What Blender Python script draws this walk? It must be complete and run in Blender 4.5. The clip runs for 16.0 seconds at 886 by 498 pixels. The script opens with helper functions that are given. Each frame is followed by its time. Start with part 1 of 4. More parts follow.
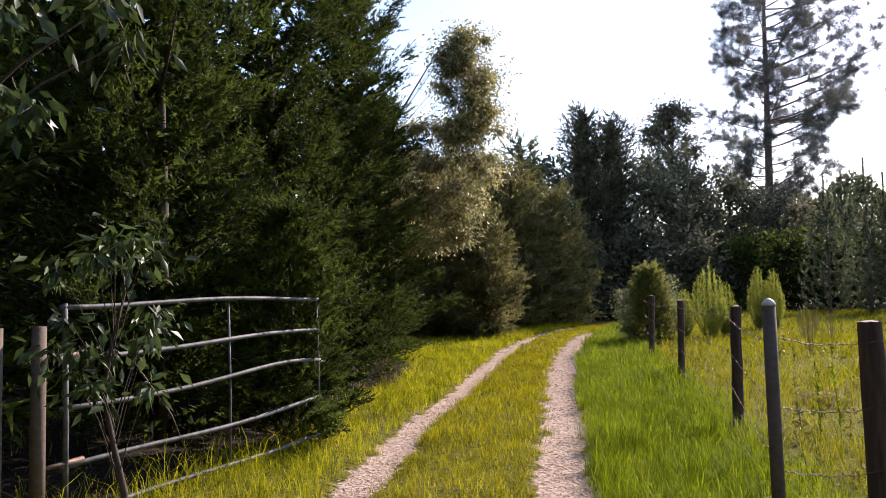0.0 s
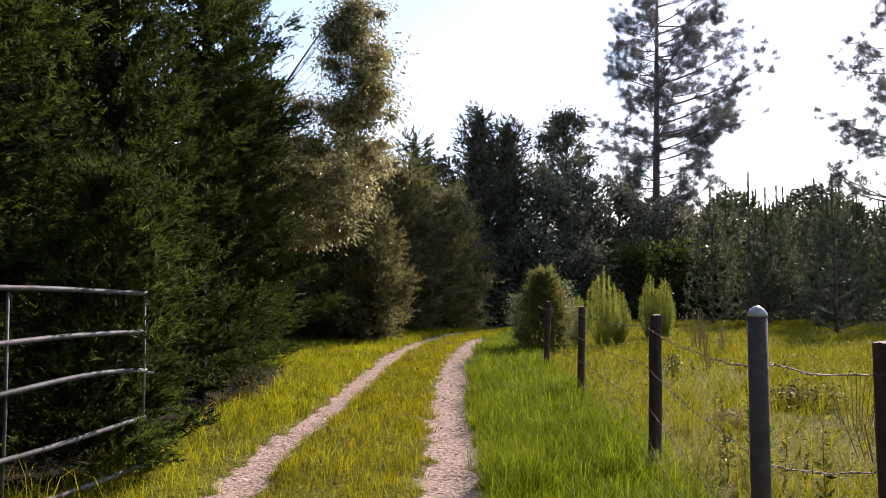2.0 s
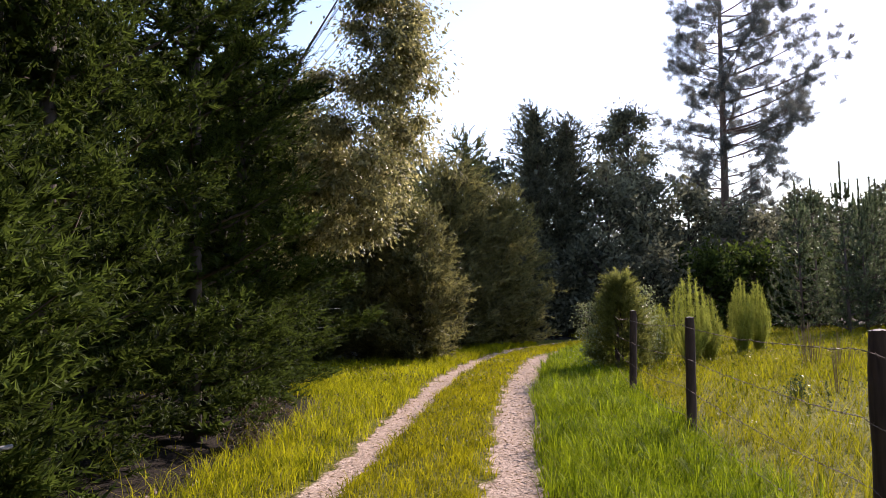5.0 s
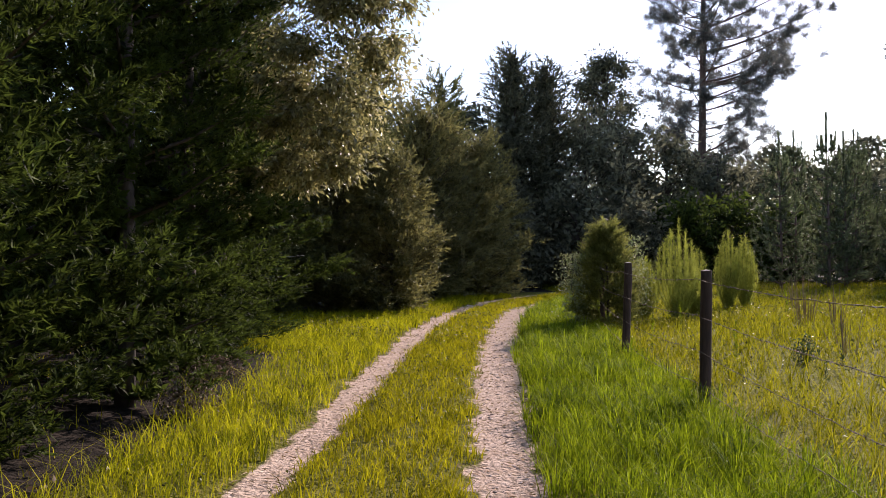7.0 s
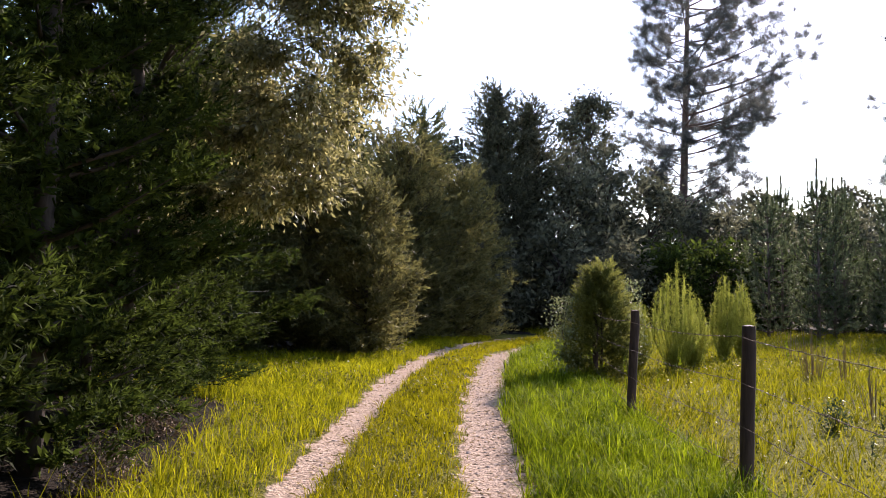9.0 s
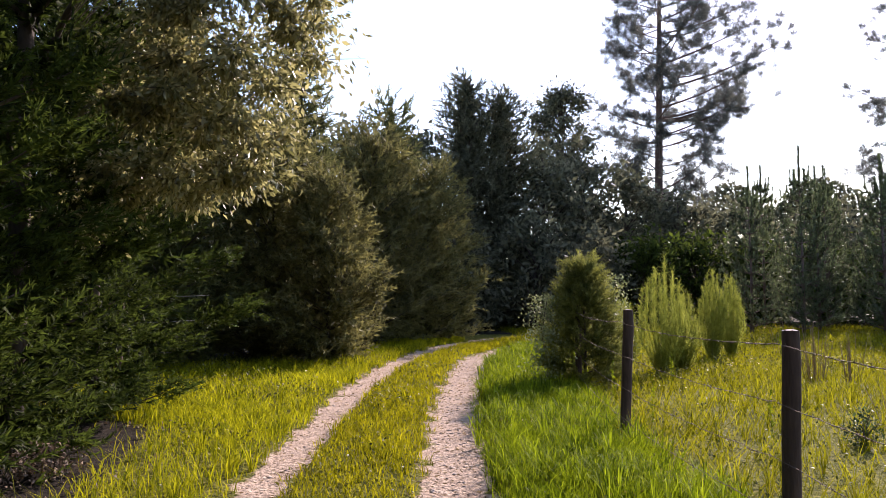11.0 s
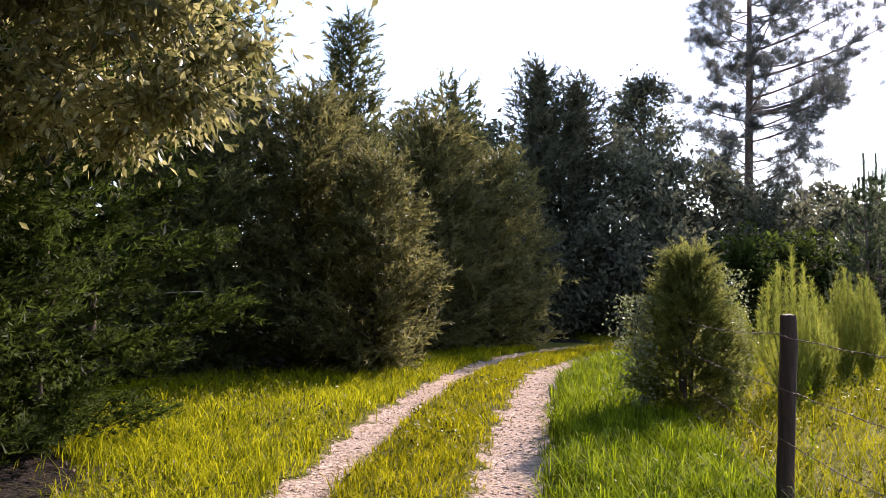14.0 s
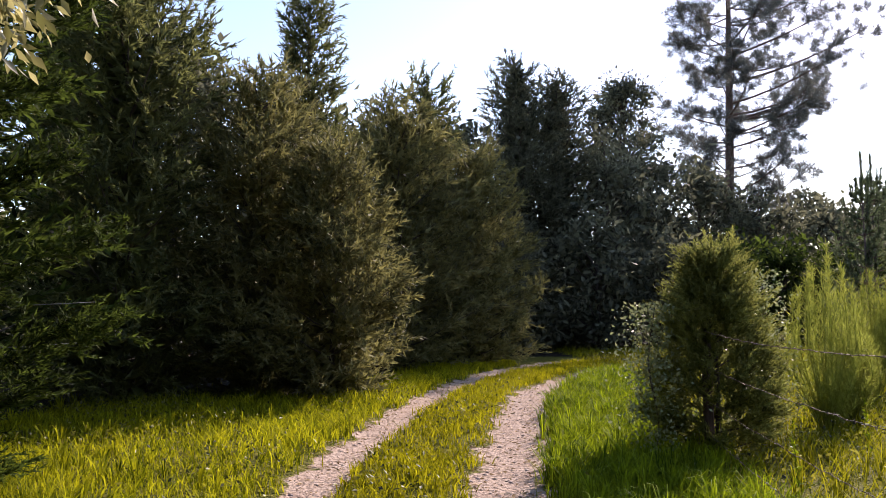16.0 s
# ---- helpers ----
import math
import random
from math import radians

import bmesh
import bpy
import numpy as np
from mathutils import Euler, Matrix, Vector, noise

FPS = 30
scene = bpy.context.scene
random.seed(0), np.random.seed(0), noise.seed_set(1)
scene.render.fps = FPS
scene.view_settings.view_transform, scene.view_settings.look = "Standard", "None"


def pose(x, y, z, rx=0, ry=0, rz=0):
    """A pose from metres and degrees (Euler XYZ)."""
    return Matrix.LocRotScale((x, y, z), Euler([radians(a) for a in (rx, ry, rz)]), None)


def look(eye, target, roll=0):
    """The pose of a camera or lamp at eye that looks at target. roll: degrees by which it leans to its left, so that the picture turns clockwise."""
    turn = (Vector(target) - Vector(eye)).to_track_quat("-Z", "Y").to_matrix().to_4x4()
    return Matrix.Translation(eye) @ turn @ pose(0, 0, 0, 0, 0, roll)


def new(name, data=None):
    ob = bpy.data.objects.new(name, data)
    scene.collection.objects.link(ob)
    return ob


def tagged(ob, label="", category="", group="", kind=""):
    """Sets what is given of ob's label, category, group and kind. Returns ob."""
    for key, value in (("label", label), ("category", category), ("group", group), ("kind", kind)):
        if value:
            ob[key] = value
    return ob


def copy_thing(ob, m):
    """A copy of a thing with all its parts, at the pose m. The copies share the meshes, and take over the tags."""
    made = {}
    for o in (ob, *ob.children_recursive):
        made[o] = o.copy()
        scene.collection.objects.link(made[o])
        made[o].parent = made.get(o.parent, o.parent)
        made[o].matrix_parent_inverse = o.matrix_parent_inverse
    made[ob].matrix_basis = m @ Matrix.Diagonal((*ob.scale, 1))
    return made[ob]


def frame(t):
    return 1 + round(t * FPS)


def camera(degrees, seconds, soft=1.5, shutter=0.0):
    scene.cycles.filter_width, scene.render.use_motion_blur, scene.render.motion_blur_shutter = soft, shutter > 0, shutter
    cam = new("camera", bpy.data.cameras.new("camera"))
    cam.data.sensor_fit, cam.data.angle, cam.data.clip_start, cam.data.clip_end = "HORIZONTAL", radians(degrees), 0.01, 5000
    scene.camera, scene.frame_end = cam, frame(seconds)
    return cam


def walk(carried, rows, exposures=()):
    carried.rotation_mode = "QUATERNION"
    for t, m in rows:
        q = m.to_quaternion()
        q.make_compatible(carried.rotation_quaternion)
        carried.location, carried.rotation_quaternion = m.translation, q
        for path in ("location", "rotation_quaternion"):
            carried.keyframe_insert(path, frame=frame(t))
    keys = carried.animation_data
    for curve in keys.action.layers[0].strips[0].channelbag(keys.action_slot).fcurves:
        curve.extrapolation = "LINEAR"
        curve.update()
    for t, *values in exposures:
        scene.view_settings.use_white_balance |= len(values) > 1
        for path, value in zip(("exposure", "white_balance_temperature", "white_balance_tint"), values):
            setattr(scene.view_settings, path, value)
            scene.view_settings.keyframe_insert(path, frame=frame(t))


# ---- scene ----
cam = camera(59.5, 16.0, soft=0.65)
PATH = [
    (0, (0.769, 1.208, 1.467), (0.57, 3.194, 1.589), -1.8),
    (0.5, (0.697, 1.529, 1.476), (0.618, 3.523, 1.615), -0.3),
    (1, (0.765, 1.883, 1.454), (0.766, 3.875, 1.638), -2.7),
    (1.5, (0.817, 2.279, 1.42), (0.915, 4.275, 1.495), -1.6),
    (2, (0.817, 2.678, 1.44), (0.894, 4.673, 1.563), -0.2),
    (2.5, (0.924, 3.052, 1.439), (0.847, 5.027, 1.748), -2.9),
    (3, (0.937, 3.502, 1.433), (0.859, 5.498, 1.522), -1.8),
    (3.5, (0.977, 4.031, 1.456), (0.916, 6.025, 1.6), -0.1),
    (3.7, (0.989, 4.229, 1.458), (0.914, 6.217, 1.658), -1.0),
    (5.8, (0.848, 6.008, 1.408), (0.794, 8.003, 1.546), -1.9),
    (6, (0.837, 6.149, 1.406), (0.815, 8.143, 1.554), -1.6),
    (6.5, (0.818, 6.43, 1.405), (0.859, 8.43, 1.446), -2.1),
    (7, (0.812, 6.678, 1.406), (0.818, 8.678, 1.436), -0.7),
    (7.5, (0.788, 6.932, 1.414), (0.796, 8.928, 1.538), 0.0),
    (8, (0.769, 7.234, 1.427), (0.781, 9.225, 1.618), -0.4),
    (8.5, (0.74, 7.603, 1.443), (0.759, 9.601, 1.538), -0.1),
    (9, (0.739, 8.006, 1.461), (0.806, 10.001, 1.587), 0.9),
    (11.3, (0.996, 9.657, 1.487), (1.13, 11.649, 1.61), -0.3),
    (11.5, (1.022, 9.811, 1.484), (1.138, 11.805, 1.585), -0.6),
    (12, (1.087, 10.243, 1.442), (1.149, 12.241, 1.517), -0.5),
    (12.5, (1.19, 10.754, 1.417), (1.197, 12.752, 1.515), -0.4),
    (13, (1.259, 11.283, 1.417), (1.219, 13.279, 1.536), -0.2),
    (13.5, (1.285, 11.745, 1.423), (1.222, 13.74, 1.552), 0.0),
    (14, (1.285, 12.189, 1.418), (1.229, 14.184, 1.555), 0.3),
    (14.5, (1.308, 12.669, 1.416), (1.267, 14.657, 1.628), 0.4),
    (15, (1.311, 13.188, 1.416), (1.28, 15.181, 1.584), 0.3),
    (15.5, (1.313, 13.664, 1.422), (1.304, 15.66, 1.542), 0.1),
    (16, (1.354, 14.179, 1.411), (1.36, 16.172, 1.579), -0.2),
]
EXPOSURES = [(t, stops + 0.2, 6600, 27) for t, stops in ((0, 0.85), (1.0, 0.8), (1.5, 0.65), (3.0, 0.65), (6.0, 0.85), (6.5, 0.65), (8.5, 0.65), (9.0, 0.95), (11.5, 0.9), (12.0, 0.85), (12.5, 0.9), (13.0, 0.65), (13.5, 0.8), (14.0, 1.1), (14.5, 0.6), (15.0, 0.8), (15.5, 1.0), (16.0, 0.8))]
walk(cam, [(t, look(eye, to, lean)) for t, eye, to, lean in PATH], EXPOSURES)

# ---- light ----
SUN_EL, SUN_AZ = radians(31), radians(36)
world = bpy.data.worlds.new("world")
scene.world = world
world.use_nodes = True
_wn = world.node_tree.nodes
_sky = _wn.new("ShaderNodeTexSky")
_sky.sky_type, _sky.sun_disc = "NISHITA", False
_sky.sun_elevation, _sky.sun_rotation = SUN_EL, SUN_AZ
_sky.dust_density, _sky.air_density, _sky.ozone_density = 0.35, 1.25, 2.0
_wn["Background"].inputs["Strength"].default_value = 0.14
world.node_tree.links.new(_sky.outputs[0], _wn["Background"].inputs["Color"])
SUN_DIR = Vector((math.sin(SUN_AZ) * math.cos(SUN_EL), math.cos(SUN_AZ) * math.cos(SUN_EL), math.sin(SUN_EL)))
sun = new("sun", bpy.data.lights.new("sun", "SUN"))
sun.data.energy, sun.data.angle, sun.data.color = 5.0, radians(0.53), (1.0, 0.92, 0.8)
sun.matrix_world = look(SUN_DIR * 60, (0, 0, 0))

# ---- materials ----


def material(name, dark, light, scale=8.0, rough=0.8, bump=0.3, through_light=0.0, metal=0.0, island=0.0,
             stretch=(1, 1, 1), gloss=0.3, fine=5.0, tint=None):
    """Two-scale noise between two colours; foliage also lets light through and varies leaf by leaf."""
    m = bpy.data.materials.new(name)
    m.use_nodes = True
    nt = m.node_tree
    n, ln = nt.nodes, nt.links
    b = n["Principled BSDF"]
    geo = n.new("ShaderNodeNewGeometry")
    mp = n.new("ShaderNodeMapping")
    mp.inputs["Scale"].default_value = stretch
    tc = n.new("ShaderNodeTexCoord")
    ln.new(tc.outputs["Object"], mp.inputs["Vector"])
    big, small = n.new("ShaderNodeTexNoise"), n.new("ShaderNodeTexNoise")
    for tex, k in ((big, scale), (small, scale * fine)):
        tex.inputs["Scale"].default_value = k
        tex.inputs["Detail"].default_value = 5
        ln.new(mp.outputs[0], tex.inputs["Vector"])
    mix = n.new("ShaderNodeMath")
    mix.operation = "MULTIPLY_ADD"
    mix.inputs[1].default_value = 0.5
    ln.new(small.outputs["Fac"], mix.inputs[0])
    half = n.new("ShaderNodeMath")
    half.operation = "MULTIPLY"
    half.inputs[1].default_value = 0.5
    ln.new(big.outputs["Fac"], half.inputs[0])
    ln.new(half.outputs[0], mix.inputs[2])
    fac = mix.outputs[0]
    if island:
        isl = n.new("ShaderNodeMix")
        isl.inputs[0].default_value = island
        wide = n.new("ShaderNodeMapRange")
        wide.inputs[1].default_value, wide.inputs[2].default_value = 0.38, 0.62
        ln.new(fac, wide.inputs[0])
        ln.new(wide.outputs[0], isl.inputs[2])
        ln.new(geo.outputs["Random Per Island"], isl.inputs[3])
        fac = isl.outputs[0]
    ramp = n.new("ShaderNodeValToRGB")
    ramp.color_ramp.elements[0].position, ramp.color_ramp.elements[1].position = (0.3, 0.7) if not island else (0.15, 0.85)
    ramp.color_ramp.elements[0].color = (*dark, 1)
    ramp.color_ramp.elements[1].color = (*light, 1)
    ln.new(fac, ramp.inputs[0])
    colour = ramp.outputs[0]
    oi = n.new("ShaderNodeObjectInfo")
    hsv = n.new("ShaderNodeHueSaturation")
    val = n.new("ShaderNodeMapRange")
    val.inputs[3].default_value, val.inputs[4].default_value = 0.88, 1.12
    ln.new(oi.outputs["Random"], val.inputs[0])
    ln.new(val.outputs[0], hsv.inputs["Value"])
    ln.new(colour, hsv.inputs["Color"])
    colour = hsv.outputs[0]
    ln.new(colour, b.inputs["Base Color"])
    b.inputs["Roughness"].default_value = rough
    b.inputs["Metallic"].default_value = metal
    b.inputs["Specular IOR Level"].default_value = gloss
    if bump:
        bp = n.new("ShaderNodeBump")
        bp.inputs["Strength"].default_value = bump
        bp.inputs["Distance"].default_value = 0.02
        ln.new(mix.outputs[0], bp.inputs["Height"])
        ln.new(bp.outputs[0], b.inputs["Normal"])
    if through_light:
        tr = n.new("ShaderNodeBsdfTranslucent")
        if tint:
            mt = n.new("ShaderNodeMix")
            mt.data_type, mt.blend_type = "RGBA", "MULTIPLY"
            mt.inputs[0].default_value = 1
            ln.new(colour, mt.inputs[6])
            mt.inputs[7].default_value = (*tint, 1)
            ln.new(mt.outputs[2], tr.inputs["Color"])
        else:
            ln.new(colour, tr.inputs["Color"])
        mx = n.new("ShaderNodeMixShader")
        mx.inputs[0].default_value = through_light
        ln.new(b.outputs[0], mx.inputs[1])
        ln.new(tr.outputs[0], mx.inputs[2])
        ln.new(mx.outputs[0], n["Material Output"].inputs["Surface"])
    return m


# dark end near black: the hedge's shade between sprays is put into the colour
M_CEDAR = material("cedar_foliage_with_shade", (0.005, 0.009, 0.002), (0.088, 0.125, 0.02), 1.8, 0.65, 0, 0.48, island=0.4, gloss=0.12)
# cedar foliage again, lightened: the veil of haze is in the colour
M_CEDAR_HAZED = material("hazed_cedar_foliage", (0.04, 0.048, 0.018), (0.19, 0.2, 0.065), 1.2, 0.6, 0, 0.5, island=0.5, gloss=0.25)
# olive foliage, also raised to carry some of the haze
M_CEDAR_BROWN = material("hazed_olive_cedar_foliage", (0.065, 0.066, 0.026), (0.28, 0.26, 0.09), 1.0, 0.6, 0, 0.46, island=0.5)
M_BUSH = material("young_cedar_foliage", (0.08, 0.09, 0.02), (0.3, 0.31, 0.075), 1.6, 0.6, 0, 0.6, island=0.5)
# far foliage with distance haze mixed into its pale colours
M_FAR_HAZED = material("hazed_far_foliage", (0.04, 0.045, 0.028), (0.2, 0.2, 0.12), 0.7, 0.6, 0, 0.5, island=0.55, gloss=0.25)
M_PINE = material("pine_needles", (0.045, 0.053, 0.05), (0.18, 0.19, 0.17), 0.8, 0.45, 0, 0.45, island=0.5, gloss=0.5)
M_YOUNG_PINE = material("young_pine_needles", (0.012, 0.024, 0.01), (0.19, 0.23, 0.11), 0.9, 0.5, 0, 0.42, island=0.35, gloss=0.25)
M_OAK = material("oak_leaves", (0.11, 0.11, 0.035), (0.44, 0.4, 0.17), 1.5, 0.33, 0, 0.55, island=0.75, gloss=0.7)
M_BROAD = material("broad_leaves", (0.01, 0.02, 0.006), (0.085, 0.13, 0.04), 2.0, 0.45, 0, 0.35, island=0.6, gloss=0.3)
M_VINE = material("vine_leaves", (0.12, 0.16, 0.05), (0.34, 0.36, 0.18), 3.0, 0.45, 0, 0.4, island=0.6, gloss=0.5)
M_FENNEL = material("feathery_weed", (0.12, 0.15, 0.02), (0.36, 0.38, 0.07), 3.0, 0.6, 0, 0.58, island=0.5, gloss=0.1)
M_GRASS_MID = material("short_grass", (0.085, 0.09, 0.003), (0.47, 0.43, 0.01), 2.2, 0.75, 0, 0.52, island=0.55, gloss=0.08)
M_GRASS_LEFT = material("verge_grass", (0.065, 0.088, 0.003), (0.46, 0.44, 0.01), 1.4, 0.75, 0, 0.52, island=0.55, gloss=0.08)
M_GRASS_RIGHT = material("lush_grass", (0.035, 0.068, 0.003), (0.29, 0.36, 0.01), 1.6, 0.7, 0, 0.52, island=0.6, gloss=0.08)
M_GRASS_FIELD = material("field_grass", (0.06, 0.066, 0.003), (0.36, 0.34, 0.012), 1.3, 0.75, 0, 0.5, island=0.6, gloss=0.08)
M_FORB = material("field_weed_leaves", (0.02, 0.027, 0.005), (0.29, 0.27, 0.04), 1.5, 0.5, 0, 0.42, island=0.65, gloss=0.35)
M_DRY = material("dry_stems", (0.16, 0.1, 0.06), (0.36, 0.27, 0.17), 4.0, 0.8, 0, 0.2, island=0.6)
M_STRAW = material("straw", (0.18, 0.12, 0.06), (0.56, 0.43, 0.27), 5.0, 0.85, 0, 0.2, island=0.7, gloss=0.1)
M_LITTER = material("dead_leaves", (0.04, 0.026, 0.018), (0.24, 0.17, 0.12), 4.0, 0.7, 0, 0.15, island=0.7)
M_BARK = material("bark", (0.03, 0.022, 0.017), (0.1, 0.075, 0.06), 6.0, 0.9, 0.8, stretch=(1, 1, 0.25))
M_PINE_BARK = material("pine_bark", (0.05, 0.035, 0.03), (0.17, 0.12, 0.1), 3.0, 0.9, 0.9, stretch=(1, 1, 0.3))
M_POST = material("weathered_post_wood", (0.03, 0.018, 0.015), (0.115, 0.072, 0.056), 9.0, 0.85, 0.7, stretch=(1, 1, 0.12))
M_POST_END = material("cut_post_end", (0.14, 0.11, 0.09), (0.3, 0.26, 0.22), 20.0, 0.9, 0.5)
M_PIPE = material("painted_pipe", (0.075, 0.058, 0.045), (0.15, 0.118, 0.095), 7.0, 0.8, 0.3, gloss=0.1)
M_PIPE_CAP = material("pale_metal_cap", (0.45, 0.45, 0.44), (0.7, 0.7, 0.68), 15.0, 0.45, 0.2)
M_GALV = material("galvanised_tube", (0.03, 0.03, 0.03), (0.2, 0.2, 0.2), 4.0, 0.6, 0.2, metal=0.15, gloss=0.2)
M_WIRE = material("rusty_wire", (0.06, 0.035, 0.025), (0.16, 0.11, 0.085), 30.0, 0.6, 0.2, metal=0.5)
M_STONE = material("gravel_stone", (0.2, 0.145, 0.12), (0.5, 0.41, 0.36), 6.0, 0.85, 0.3, island=0.6)


def ground_material():
    """Bare pink sand in the wheel tracks, thatch and soil elsewhere, leaf mould with painted-in shade under the trees.
    """
    m = bpy.data.materials.new("ground_soil")
    m.use_nodes = True
    nt = m.node_tree
    n, ln = nt.nodes, nt.links
    b = n["Principled BSDF"]
    tc = n.new("ShaderNodeTexCoord")

    def noise_tex(scale, detail=6):
        tex = n.new("ShaderNodeTexNoise")
        tex.inputs["Scale"].default_value, tex.inputs["Detail"].default_value = scale, detail
        ln.new(tc.outputs["Object"], tex.inputs["Vector"])
        return tex.outputs["Fac"]

    def ramp(fac, *stops):
        r = n.new("ShaderNodeValToRGB")
        e = r.color_ramp.elements
        e[0].position, e[0].color = stops[0][0], (*stops[0][1], 1)
        e[1].position, e[1].color = stops[-1][0], (*stops[-1][1], 1)
        for p, c in stops[1:-1]:
            e.new(p).color = (*c, 1)
        ln.new(fac, r.inputs[0])
        return r.outputs[0]

    def blend(fac, a, c):
        x = n.new("ShaderNodeMix")
        x.data_type = "RGBA"
        ln.new(fac, x.inputs[0])
        ln.new(a, x.inputs[6])
        ln.new(c, x.inputs[7])
        return x.outputs[2]

    def attribute(name):
        a = n.new("ShaderNodeAttribute")
        a.attribute_name = name
        return a.outputs["Fac"]

    grit = noise_tex(55)
    sand = ramp(noise_tex(3.5), (0.3, (0.25, 0.18, 0.135)), (0.5, (0.39, 0.3, 0.235)), (0.72, (0.54, 0.43, 0.35)))
    sand2 = ramp(grit, (0.36, (0.17, 0.115, 0.08)), (0.6, (0.5, 0.38, 0.3)))
    clod = ramp(noise_tex(17, 8), (0.38, (0.2, 0.135, 0.09)), (0.5, (0.42, 0.31, 0.235)), (0.7, (0.58, 0.46, 0.37)))
    half = n.new("ShaderNodeValue")
    half.outputs[0].default_value = 0.45
    sand = blend(half.outputs[0], blend(half.outputs[0], sand, sand2), clod)
    thatch = ramp(noise_tex(14), (0.32, (0.045, 0.05, 0.006)), (0.55, (0.12, 0.115, 0.014)), (0.75, (0.23, 0.19, 0.045)))
    # leaf mould taken near black, so the trees' shade sits in its colour
    shade_mould = ramp(noise_tex(9), (0.35, (0.01, 0.008, 0.006)), (0.7, (0.034, 0.025, 0.018)))

    def edge(attr, amount):
        a = n.new("ShaderNodeMath")
        a.operation = "MULTIPLY_ADD"
        ln.new(noise_tex(7), a.inputs[0])
        a.inputs[1].default_value = amount
        ln.new(attribute(attr), a.inputs[2])
        r = n.new("ShaderNodeMapRange")
        r.inputs[1].default_value, r.inputs[2].default_value = 0.45 + amount / 2, 0.6 + amount / 2
        ln.new(a.outputs[0], r.inputs[0])
        return r.outputs[0]

    c = blend(edge("shade_mould", 0.7), thatch, shade_mould)
    c = blend(edge("bare", 0.6), c, sand)
    ln.new(c, b.inputs["Base Color"])
    b.inputs["Roughness"].default_value = 0.95
    b.inputs["Specular IOR Level"].default_value = 0.1
    bp = n.new("ShaderNodeBump")
    bp.inputs["Strength"].default_value, bp.inputs["Distance"].default_value = 1.0, 0.06
    ln.new(noise_tex(26, 8), bp.inputs["Height"])
    ln.new(bp.outputs[0], b.inputs["Normal"])
    return m


M_GROUND = ground_material()

# ---- mesh helpers ----
rng = np.random.default_rng(7)


def mesh_from(name, verts, tris):
    """A mesh from arrays of vertices and triangles."""
    me = bpy.data.meshes.new(name)
    v, f = np.asarray(verts, dtype=np.float32), np.asarray(tris, dtype=np.int32)
    me.vertices.add(len(v))
    me.vertices.foreach_set("co", v.ravel())
    me.loops.add(f.size)
    me.loops.foreach_set("vertex_index", f.ravel())
    me.polygons.add(len(f))
    me.polygons.foreach_set("loop_start", np.arange(0, f.size, 3, dtype=np.int32))
    me.update(calc_edges=True)
    return me


def array_part(name, verts, tris, mat, parent=None, label="", smooth=False):
    me = mesh_from(name, verts, tris)
    me.materials.append(mat)
    if smooth:
        me.polygons.foreach_set("use_smooth", np.ones(len(me.polygons), dtype=bool))
    ob = new(name, me)
    ob.parent = parent
    if label:
        tagged(ob, label)
    return ob


def part(name, bm, mat, parent=None, label="", smooth=True):
    me = bpy.data.meshes.new(name)
    bm.normal_update()
    bm.to_mesh(me)
    bm.free()
    me.materials.append(mat)
    if smooth:
        me.polygons.foreach_set("use_smooth", np.ones(len(me.polygons), dtype=bool))
    ob = new(name, me)
    ob.parent = parent
    if label:
        tagged(ob, label)
    return ob


def thing(name, x, y, z, label, category, group=""):
    ob = new(name)
    ob.matrix_basis = pose(x, y, z)
    return tagged(ob, label, category, group)


def unit(v):
    return v / np.maximum(np.linalg.norm(v, axis=-1, keepdims=True), 1e-9)


def tube(points, radii, sides=7, cap=True):
    """Vertices and triangles of a bent, tapering tube."""
    p = np.asarray(points, float)
    r = np.broadcast_to(np.asarray(radii, float), (len(p),))
    d = unit(np.gradient(p, axis=0))
    ref = np.array([0.31, 0.77, 0.12]) if abs(d[0][2]) > 0.8 else np.array([0.0, 0.0, 1.0])
    a = unit(np.cross(d, ref))
    b = np.cross(d, a)
    ang = np.arange(sides) * 2 * np.pi / sides
    ring = p[:, None] + r[:, None, None] * (np.cos(ang)[None, :, None] * a[:, None] + np.sin(ang)[None, :, None] * b[:, None])
    v = ring.reshape(-1, 3)
    i, j = np.meshgrid(np.arange(len(p) - 1), np.arange(sides), indexing="ij")
    k = (j + 1) % sides
    q = np.stack([i * sides + j, i * sides + k, (i + 1) * sides + k, (i + 1) * sides + j], -1).reshape(-1, 4)
    t = np.concatenate([q[:, [0, 1, 2]], q[:, [0, 2, 3]]])
    if cap:
        v = np.concatenate([v, p[:1], p[-1:]])
        s = np.arange(sides)
        n0 = len(p) * sides
        last = (len(p) - 1) * sides
        t = np.concatenate([t, np.stack([(s + 1) % sides, s, np.full(sides, n0)], -1),
                            np.stack([last + s, last + (s + 1) % sides, np.full(sides, n0 + 1)], -1)])
    return v, t


def joined(pieces):
    vs, ts, n = [], [], 0
    for v, t in pieces:
        vs.append(v)
        ts.append(t + n)
        n += len(v)
    return np.concatenate(vs), np.concatenate(ts)


